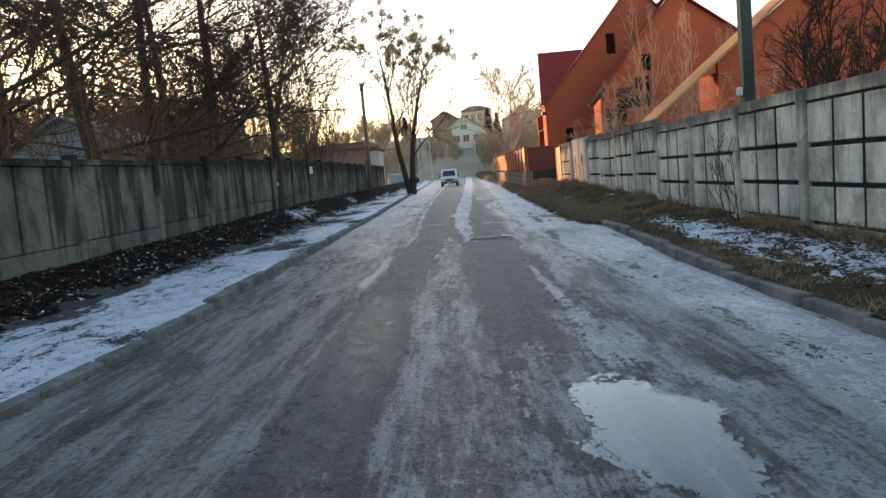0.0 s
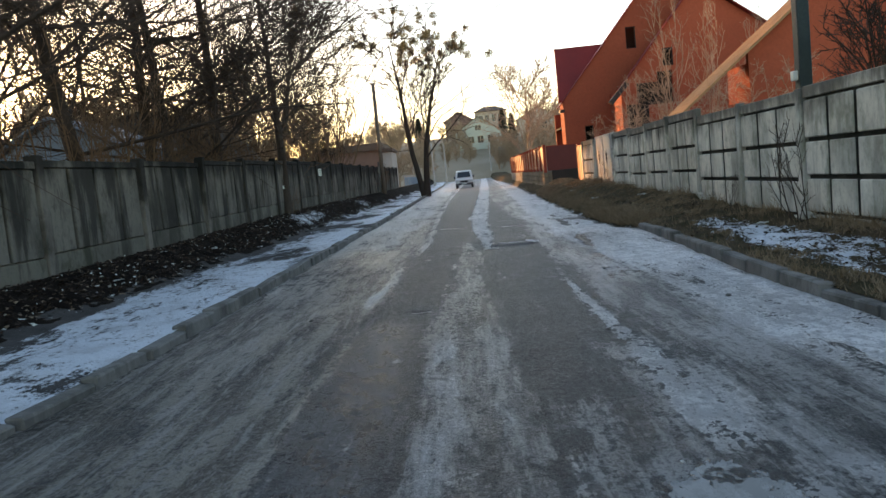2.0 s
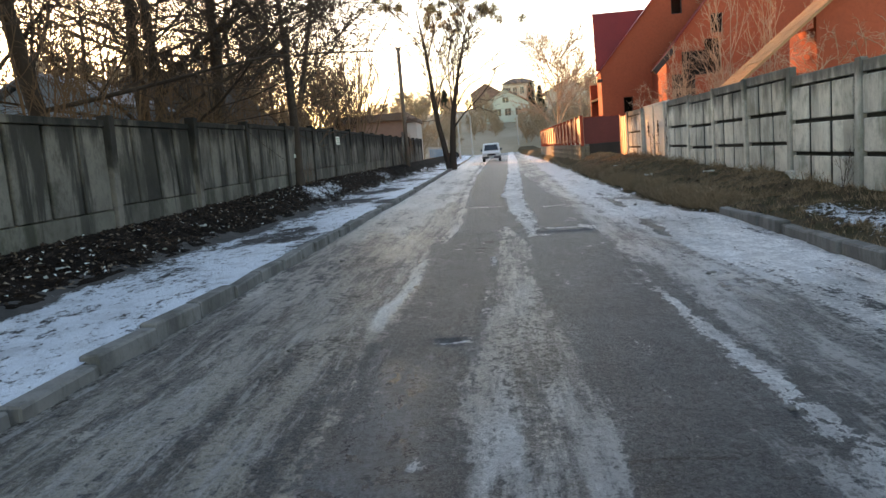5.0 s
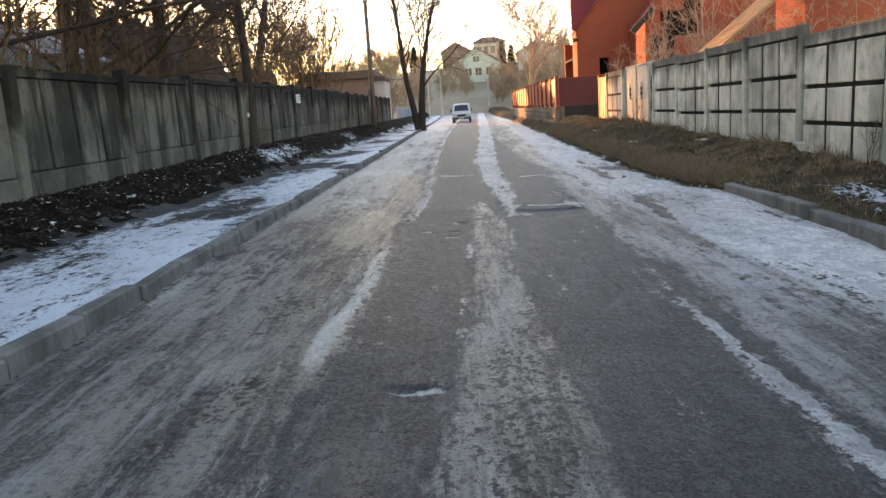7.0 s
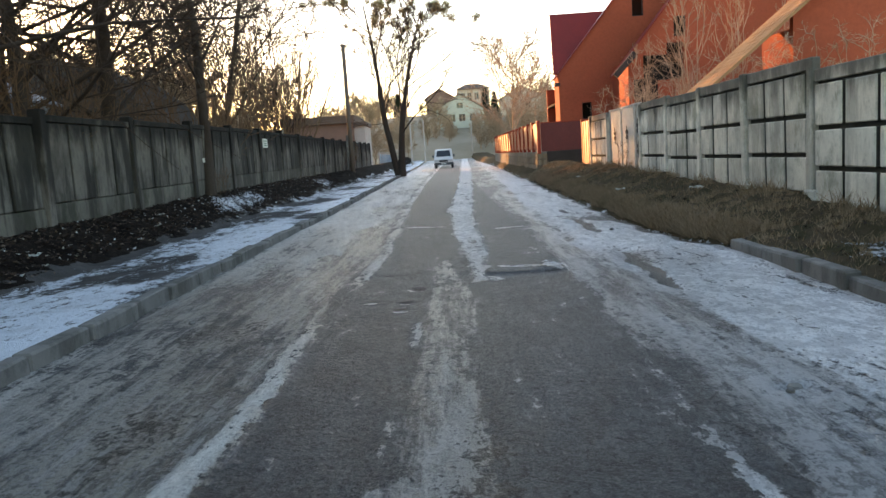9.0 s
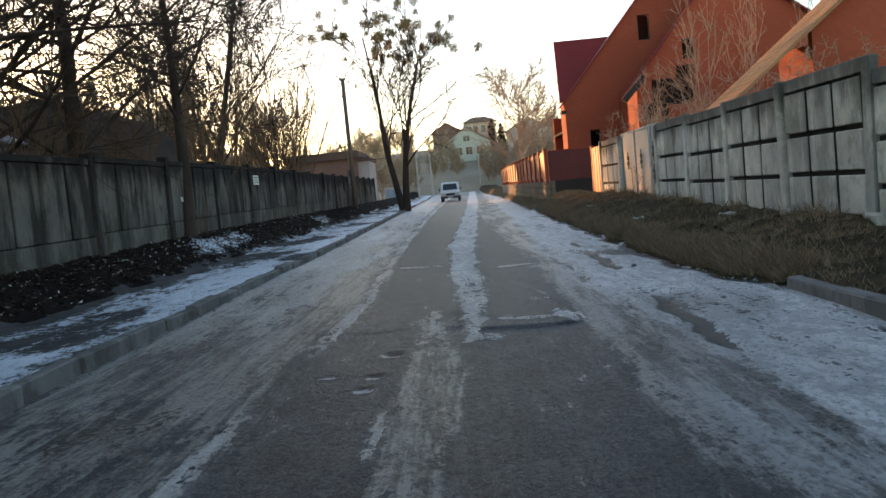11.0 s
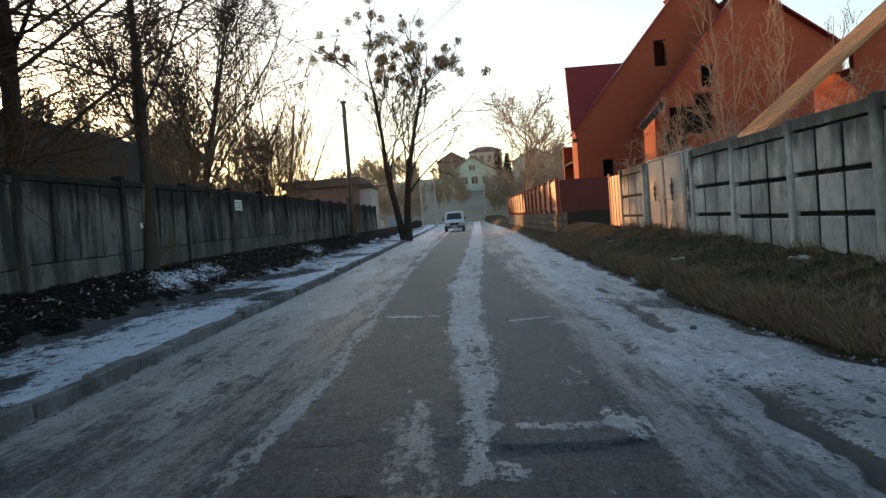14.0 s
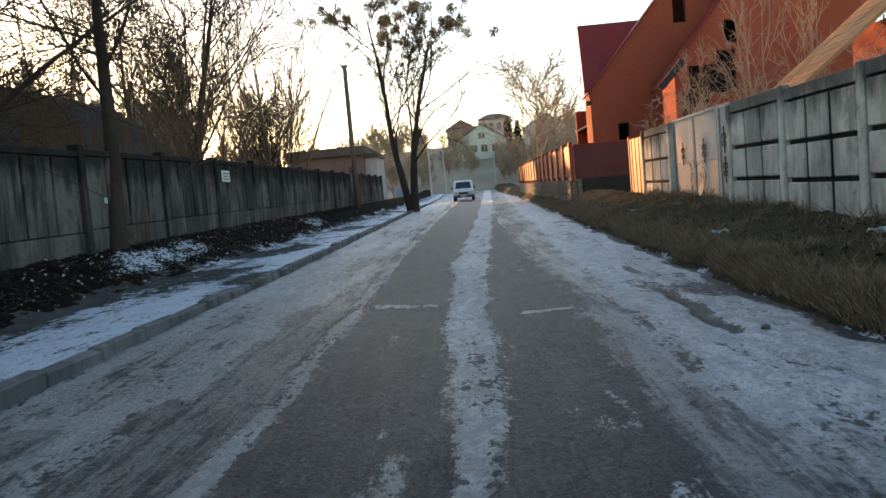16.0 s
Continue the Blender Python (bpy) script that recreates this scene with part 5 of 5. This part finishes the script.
# ---- the van ----
def van(x, y, z):
    e = place("white_van", pose(x, y, z, 0, 0, -1), "white panel van with headlights facing down the road", "van")
    bm = bmesh.new()
    prof = [(0.0, 0.42), (0.0, 0.95), (0.55, 1.12), (1.25, 1.95), (1.6, 2.02), (5.0, 2.04), (5.1, 1.9), (5.1, 0.42)]
    rows = []
    for s in (-1, -0.82, 0.82, 1):
        w = 0.98 * s
        rows.append([bm.verts.new((w * (1.0 - (0.10 if zz > 1.15 else 0.0)), yy + (0.06 if abs(s) == 1 else 0), zz - (0.07 if abs(s) == 1 and zz > 1.0 else 0))) for yy, zz in prof])
    for a, b in zip(rows, rows[1:]):
        for i in range(len(prof)):
            j = (i + 1) % len(prof)
            bm.faces.new((a[i], a[j], b[j], b[i]))
    bm.faces.new(rows[0])
    bm.faces.new(list(reversed(rows[-1])))
    bmesh.ops.recalc_face_normals(bm, faces=bm.faces[:])
    part("body", bm, M_VAN, e)
    bm = bmesh.new()
    vs = [bm.verts.new(p) for p in ((-0.76, 0.63, 1.24), (0.76, 0.63, 1.24), (0.66, 1.12, 1.81), (-0.66, 1.12, 1.81))]
    f = bm.faces.new(vs)
    bmesh.ops.translate(bm, verts=vs, vec=(0, -0.03, 0.03))
    got = bmesh.ops.extrude_face_region(bm, geom=[f])
    bmesh.ops.translate(bm, verts=[g for g in got["geom"] if isinstance(g, bmesh.types.BMVert)], vec=(0, 0.05, -0.04))
    part("windscreen", bm, M_GLASS, e)
    part("bumper", boxes((-1.0, 1.0, -0.08, 0.12, 0.36, 0.60), bevel=0.03), M_GREY, e)
    part("grille", boxes((-0.46, 0.46, -0.03, 0.02, 0.66, 0.86), bevel=0.01), M_TYRE, e)
    part("number_plate", boxes((-0.26, 0.26, -0.10, -0.08, 0.43, 0.54)), M_SIGN, e)
    for s in (-1, 1):
        part("headlight", boxes((s * 0.72 - 0.16, s * 0.72 + 0.16, -0.03, 0.04, 0.70, 0.92), bevel=0.02), M_LAMP, e)
        part("mirror", boxes((s * 1.08 - 0.09, s * 1.08 + 0.09, 0.75, 0.85, 1.15, 1.42), bevel=0.03), M_GREY, e)
        for yy in (0.85, 4.1):
            bm = bmesh.new()
            cyl(bm, pose(s * 0.88, yy, 0.34, 0, 90, 0), 0.34, 0.34, 0.22, 20)
            wheel = part("wheel", bm, M_TYRE, e)
            bm = bmesh.new()
            cyl(bm, pose(s * 0.99, yy, 0.34, 0, 90, 0), 0.2, 0.2, 0.03, 14)
            part("rim", bm, M_GREY, wheel)
    return e


van(0.02, 86.0, float(road_z(86.0)) - 0.01)


# ---- the far slope ----
def far_house(x, y, w, d, h, rise, wallmat, roofmat, label, front_gable=True, windows=()):
    z = float(land_z(np.array([x]), np.array([y]))[0]) - 0.8
    e = place("hillside_house", pose(x, y, z), label, "house", "houses on the far slope")
    if front_gable:
        holes = [rect(a, b, c, dd) for a, b, c, dd in windows]
        part("wall", sheet([(-w / 2, 0), (w / 2, 0), (w / 2, h), (0, h + rise), (-w / 2, h)], holes, -d / 2, 0.3), wallmat, e)
        slope("roof", (-w / 2 - 0.5, -d / 2 - 0.4, h - 0.3), (0, -d / 2 - 0.4, h + rise), (0, d / 2, h + rise), (-w / 2 - 0.5, d / 2, h - 0.3), 0.15, roofmat, e)
        slope("roof", (w / 2 + 0.5, -d / 2 - 0.4, h - 0.3), (0, -d / 2 - 0.4, h + rise), (0, d / 2, h + rise), (w / 2 + 0.5, d / 2, h - 0.3), 0.15, roofmat, e)
    else:
        holes = [rect(a, b, c, dd) for a, b, c, dd in windows]
        part("wall", sheet(rect(-w / 2, w / 2, 0, h), holes, -d / 2, 0.3), wallmat, e)
        slope("roof", (-w / 2 - 0.4, -d / 2 - 0.4, h - 0.05), (w / 2 + 0.4, -d / 2 - 0.4, h - 0.05), (w / 2 * 0.4, 0, h + rise), (-w / 2 * 0.4, 0, h + rise), 0.15, roofmat, e)
    part("side_wall", boxes((-w / 2, -w / 2 + 0.3, -d / 2 + 0.3, d / 2, 0, h), (w / 2 - 0.3, w / 2, -d / 2 + 0.3, d / 2, 0, h), (-w / 2 + 0.3, w / 2 - 0.3, d / 2 - 0.3, d / 2, 0, h)), wallmat, e)
    for a, b, c, dd in windows:
        win = part("window", boxes((a - 0.08, b + 0.08, -d / 2 + 0.05, -d / 2 + 0.1, c - 0.08, dd + 0.08)), M_GLASS, e)
        part("frame", boxes(((a + b) / 2 - 0.05, (a + b) / 2 + 0.05, -d / 2 - 0.02, -d / 2 + 0.05, c, dd)), M_WHITEWALL, win)
    return e


far_house(4.5, 186, 11, 10, 4.2, 3.6, M_PALEHOUSE, M_OLDROOF, "pale green gabled house on the far slope", True, ((-2.6, -1.2, 1.6, 3.2), (-0.3, 1.1, 1.6, 3.2), (2.2, 3.4, 1.6, 3.2), (-0.7, 0.7, 4.6, 5.8)))
far_house(9.0, 214, 8.5, 9, 6.6, 1.6, M_CREAM, M_OLDROOF, "cream two-storey house with a hipped roof on the hill", False, ((-3.2, -2.2, 3.8, 5.6), (-1.5, -0.5, 3.8, 5.6), (0.4, 1.4, 3.8, 5.6), (2.1, 3.1, 3.8, 5.6)))
far_house(20.5, 200, 10, 9, 4.6, 2.6, M_CREAM, M_OLDROOF, "cream gabled house among scrub on the hill", True, ((-2.6, -1.2, 1.8, 3.3), (0.8, 2.2, 1.8, 3.3)))
far_house(0.0, 226, 8, 8, 5.0, 2.4, M_BRICK, M_OLDROOF, "small brick house near the hilltop", True, ((-1.6, -0.4, 2, 3.4), (0.8, 2.0, 2, 3.4)))

scrub = tree("hill_scrub", scaled(-18, 165, float(land_z(np.array([-18.0]), np.array([165.0]))[0]), 0, 1.0), "pale leafless scrub trees with haze in the colour, some added as sun blockers",
             grow(61, 8, 0.14, stems=3, lean=0.2, counts=(9, 7, 5), angle=0.8, rise=0.06, first=0.15, reach=0.5, twig=0.045), M_TWIGHAZE, M_TWIGHAZE, "tree", "scrub on the far slope")
sr = random.Random(19)
for i in range(95):
    x, y = sr.uniform(-70, 75), sr.uniform(150, 260)
    if -8 < x < 26 and 178 < y < 236 and sr.random() < 0.6:
        y = sr.uniform(150, 176)
    if abs(x - 2) < 5 and y < 165:
        continue
    copy_thing(scrub, scaled(x, y, float(land_z(np.array([x]), np.array([y]))[0]) - 0.2, sr.uniform(0, 360), sr.uniform(0.5, 1.05)))
for i in range(22):
    x, y = sr.uniform(-14, 22), sr.uniform(152, 177)
    copy_thing(scrub, scaled(x, y, float(land_z(np.array([x]), np.array([y]))[0]) - 0.2, sr.uniform(0, 360), sr.uniform(0.3, 0.6)))
# Unseen scrub row added to keep the sun off the block fence.
for i in range(18):
    x, y = sr.uniform(-36, -21), sr.uniform(58, 86)
    copy_thing(scrub, scaled(x, y, 0.2, sr.uniform(0, 360), sr.uniform(1.15, 1.5)))
for x, y, s in ((-14, 118, 1.0), (-22, 126, 1.1), (-9.5, 140, 0.9), (-30, 110, 1.2), (15, 128, 1.0), (22, 118, 1.2), (30, 105, 1.2), (10.5, 145, 0.9), (-6.5, 148, 0.7), (7.5, 152, 0.7), (12, 138, 0.8), (-11, 128, 0.8), (16, 142, 0.9), (19, 135, 1.0), (1.5, 162, 0.6), (-3, 160, 0.7)):
    copy_thing(scrub, scaled(x, y, float(land_z(np.array([float(x)]), np.array([float(y)]))[0]) - 0.1, sr.uniform(0, 360), s))


def spruce(x, y, h, seed):
    g = random.Random(seed)
    z = float(land_z(np.array([float(x)]), np.array([float(y)]))[0]) - 0.2
    e = place("spruce", pose(x, y, z), "dark green spruce beside the hillside houses", "tree", "spruces on the far slope")
    verts, faces = [], []
    tube(verts, faces, [Vector((0, 0, 0)), Vector((0, 0, h))], [0.2, 0.03], 6)
    raw("trunk", verts, faces, M_BARK, e)
    verts, faces = [], []
    for i in range(900):
        f = g.random() ** 0.7
        a = g.uniform(0, 6.283)
        r = (1 - f) * h * 0.24 * g.uniform(0.35, 1.0) + 0.1
        c = Vector((math.cos(a) * r, math.sin(a) * r, 0.06 * h + f * h * 0.94 - r * 0.25))
        out = Vector((math.cos(a), math.sin(a), -0.35)) * 0.55
        sidev = Vector((-math.sin(a), math.cos(a), g.uniform(-0.3, 0.3))) * 0.24
        k = len(verts)
        verts += [c - out, c + sidev, c + out, c - sidev]
        faces.append((k, k + 1, k + 2, k + 3))
    raw("crown", verts, faces, M_SPRUCE, e)


spruce(10.6, 184, 8.5, 1)
spruce(13.2, 190, 7.0, 2)
spruce(-10.5, 196, 8.0, 3)

lane = place("lane_fence", pose(0, 0, 0), "pale sheet fence along the lane beyond the tree", "fence")
for i in range(9):
    part("panel", boxes((-7.6 + 0.02 * i, -7.52 + 0.02 * i, 96 + 3 * i, 98.9 + 3 * i, 0.2, 2.2), bevel=0.01), M_BLUE, lane)
    part("post", boxes((-7.62, -7.46, 95.9 + 3 * i, 96.0 + 3 * i, 0.0, 2.5)), M_WHITEWALL, lane)
for x, y in ((-4.6, 118), (-3.0, 132), (5.6, 150)):
    p = place("lane_post", pose(x, y, float(road_z(y)) - 0.2), "pale concrete street post in the distance", "post", "posts along the far lane")
    bm = bmesh.new()
    cyl(bm, pose(0, 0, 3.5), 0.16, 0.11, 7.0, 10)
    part("shaft", bm, M_WHITEWALL, p)


# ---- wires ----
def wire(a, b, sag):
    pts = [Vector(a).lerp(Vector(b), i / 14) - Vector((0, 0, sag * 4 * (i / 14) * (1 - i / 14))) for i in range(15)]
    verts, faces = [], []
    tube(verts, faces, pts, [0.012] * 15, 4)
    w = raw("overhead_wire", verts, faces, M_IRON)
    tagged(w, "thin black overhead wire strung from the wooden pole", "wire", "overhead wires")


wire((-6.3, 60.0, 9.3), (7.25, 17.6, 8.7), 0.5)
wire((-6.3, 60.0, 9.3), (-4.6, 118, 7.2), 0.6)


# ---- grass, litter, stones ----
def scatter_blades(name, n, seed, where, length, width, mat, label, category):
    g = np.random.RandomState(seed)
    X, Y, Z, keep = where(g, n)
    X, Y, Z = X[keep], Y[keep], Z[keep]
    m = len(X)
    a = g.rand(m) * 6.283
    L = length * (0.4 + g.rand(m))
    tilt = g.randn(m, 2) * 0.55
    dx, dy = np.cos(a) * width, np.sin(a) * width
    p0 = np.stack([X - dx, Y - dy, Z - 0.02], -1)
    p1 = np.stack([X + dx, Y + dy, Z - 0.02], -1)
    p2 = np.stack([X + tilt[:, 0] * L, Y + tilt[:, 1] * L, Z + L * 0.75], -1)
    verts = np.stack([p0, p1, p2], 1).reshape(-1, 3)
    faces = np.arange(3 * m).reshape(-1, 3)
    ob = raw(name, verts.tolist(), faces.tolist(), mat)
    return tagged(ob, label, category, "", "stuff")


def on_verge(g, n):
    Y = 4 + 42 * g.rand(n) ** 1.25
    e = edge_r(Y)
    X = e + 0.12 + (X_FENCE_R - e - 0.15) * g.rand(n)
    keep = (verge_snow(X, Y) < 0.5) & (g.rand(n) < 0.06 + 0.94 * sstep(-0.1, 0.3, fbm(X * 1.6, Y * 1.3, 4)) * sstep(-0.3, 0.3, fbm(X * 5, Y * 5, 2)))
    return X, Y, verge_z(X, Y), keep


def on_lip(g, n):
    Y = 18.3 + 26 * g.rand(n) ** 1.3
    X = edge_r(Y) + 0.10 + 0.28 * np.abs(g.randn(n)) + 0.06 * fbm(Y, Y * 0, 2)
    return X, Y, verge_z(X, Y), np.ones(n, bool)


def on_foot(g, n):
    Y = 6 + 32 * g.rand(n)
    X = X_FENCE_R - 0.08 - 0.16 * np.abs(g.randn(n))
    return X, Y, verge_z(X, Y), fbm(X * 0.3, Y * 0.7, 2) > -0.1


scatter_blades("grass", 150000, 1, on_verge, 0.10, 0.007, M_GRASS, "short dry brown-green winter grass on the verge", "grass")
scatter_blades("grass_lip", 34000, 2, on_lip, 0.17, 0.008, M_GRASS, "long dry grass hanging over the verge edge", "grass")
scatter_blades("weeds", 5000, 3, on_foot, 0.28, 0.007, M_GRASS, "dry weeds along the foot of the fence", "weeds")


def leaves(name, n, seed, x0, x1, y0, y1, zf, mat, label):
    g = np.random.RandomState(seed)
    X, Y = x0 + (x1 - x0) * g.rand(n), y0 + (y1 - y0) * g.rand(n) ** 1.2
    Z = zf(X, Y) + 0.012
    a, s = g.rand(n) * 6.283, 0.02 + 0.035 * g.rand(n)
    c, d = np.cos(a) * s, np.sin(a) * s
    h = g.randn(4, n) * 0.014
    q = [np.stack([X + c, Y + d, Z + h[0]], -1), np.stack([X - d * 0.5, Y + c * 0.5, Z + h[1]], -1), np.stack([X - c, Y - d, Z + h[2]], -1), np.stack([X + d * 0.5, Y - c * 0.5, Z + h[3]], -1)]
    verts = np.stack(q, 1).reshape(-1, 3)
    ob = raw(name, verts.tolist(), np.arange(4 * n).reshape(-1, 4).tolist(), mat)
    return tagged(ob, label, "litter", "", "stuff")


leaves("leaf_litter", 9000, 5, -6.85, -5.6, 5, 50, soil_z, M_LITTER, "dead brown leaves and scraps on the dark soil")
leaves("snow_scraps", 420, 6, -6.7, -5.5, 6, 46, soil_z, M_SIGN, "small white scraps of snow and paper on the soil")
M_STRAW = simple("pale_dead_stalks", (0.24, 0.19, 0.14), (0.15, 0.115, 0.085), 9, 0.9)
leaves("pale_litter", 1500, 9, -6.8, -5.5, 5, 48, soil_z, M_STRAW, "pale dead leaves and stalks strewn over the soil")
leaves("verge_litter", 1600, 7, 3.9, 5.7, 5, 40, verge_z, M_LITTER, "dead leaves scattered over the turf")

cobble = []
for i in range(5):
    g = random.Random(100 + i)
    bm = boxes((-0.05, 0.04, -0.5, 0.5, -0.5, 0.5), bevel=0.09)
    for v in bm.verts:
        v.co += Vector((g.uniform(-0.012, 0.012), g.uniform(-0.07, 0.07), g.uniform(-0.07, 0.07)))
    me = bpy.data.meshes.new("stone")
    bm.to_mesh(me)
    bm.free()
    me.materials.append(M_STONE)
    cobble.append(me)
g = random.Random(77)
for row in range(4):
    for j in range(2):
        s = new("stone", cobble[g.randrange(5)])
        s.parent = base
        s.matrix_basis = pose(4.96 + 0.23 * j, 46.2, 0.22 + 0.30 * row, 0, 0, 90) @ Matrix.Diagonal((1, 0.21, 0.27, 1))
    y = 46.25
    while y < 68:
        w, h = g.uniform(0.26, 0.52), 0.29
        x = 4.84 + 0.012 * (y - 46)
        s = new("stone", cobble[g.randrange(5)])
        s.parent = base
        s.matrix_basis = pose(x + g.uniform(-0.01, 0.01), y + w / 2, 0.22 + 0.30 * row + float(road_z(y)), 0, 0, 0) @ Matrix.Diagonal((1, w - 0.03, h - 0.02, 1))
        y += w


# ---- small loose things ----
def crumpled(name, x, y, z, size, seed, mat, label, category, group=""):
    g = random.Random(seed)
    bm = bmesh.new()
    n = 5
    vs = [[bm.verts.new(((i / n - 0.5) * size * 1.4, (j / n - 0.5) * size, g.uniform(0, 0.28) * size)) for j in range(n + 1)] for i in range(n + 1)]
    for i in range(n):
        for j in range(n):
            bm.faces.new((vs[i][j], vs[i + 1][j], vs[i + 1][j + 1], vs[i][j + 1]))
    bmesh.ops.solidify(bm, geom=bm.faces[:], thickness=0.004)
    ob = part(name, bm, mat)
    ob.matrix_world = pose(x, y, z, 0, 0, g.uniform(0, 360))
    return tagged(ob, label, category, group)


def surface(f, x, y):
    return float(f(np.array([float(x)]), np.array([float(y)]))[0])


for i, (x, y, sz) in enumerate(((4.25, 26.2, 0.22), (5.15, 23.4, 0.20), (4.6, 33.5, 0.16), (4.9, 14.2, 0.12))):
    crumpled("paper_scrap", x, y, surface(verge_z, x, y) + 0.03, sz, i, M_SIGN, "crumpled white paper scrap lying on the turf", "litter", "paper scraps on the verge")
for i, (x, y) in enumerate(((-5.95, 19.0), (-6.2, 24.5), (-6.0, 14.2))):
    crumpled("paper_scrap", x, y, surface(soil_z, x, y) + 0.02, 0.12, 20 + i, M_SIGN, "small pale paper scrap on the dark soil", "litter", "paper scraps on the soil")


def stone(x, y, z, r, seed):
    g = random.Random(seed)
    bm = bmesh.new()
    bmesh.ops.create_icosphere(bm, subdivisions=2, radius=r)
    for v in bm.verts:
        v.co *= g.uniform(0.82, 1.15)
        v.co.z *= 0.62
    ob = part("loose_stone", bm, M_KERB)
    ob.matrix_world = pose(x, y, z + r * 0.3, 0, 0, g.uniform(0, 360))
    tagged(ob, "small dark stone lying on the icy road", "stone", "loose stones on the road")


for i, (x, y, r) in enumerate(((2.03, 12.62, 0.045), (1.95, 12.5, 0.028), (1.25, 8.6, 0.022), (2.85, 21.0, 0.04), (-2.5, 15.5, 0.035), (-1.9, 10.4, 0.025), (2.7, 9.6, 0.03))):
    stone(x, y, surface(road_height, x, y), r, i)

tag = part("paper_tag", boxes((-0.03, 0.03, -0.008, 0.0, -0.06, 0.06), bevel=0.003), M_SIGN, street_tree, "small white paper tag")
tag.matrix_basis = pose(0.10, -0.215, 1.1, 2, 0, 22)
twiglet = tree("fence_sapling", scaled(5.42, 13.6, surface(verge_z, 5.42, 13.6), 0, 0.85), "thin bare sapling growing against the block fence", grow(71, 2.3, 0.018, stems=3, lean=0.2, counts=(5, 3, 2), angle=0.5, rise=0.08, first=0.2, reach=0.4, twig=0.004), M_TWIG, M_TWIG, "sapling")
copy_thing(twiglet, scaled(5.5, 17.3, surface(verge_z, 5.5, 17.3), 120, 0.4))
copy_thing(twiglet, scaled(5.5, 31.6, surface(verge_z, 5.5, 31.6), 220, 0.55))
copy_thing(s_a, scaled(-6.35, 60.6, 0.7, 60, 0.24))
copy_thing(s_a, scaled(-6.55, 30.4, 0.7, 160, 0.10))
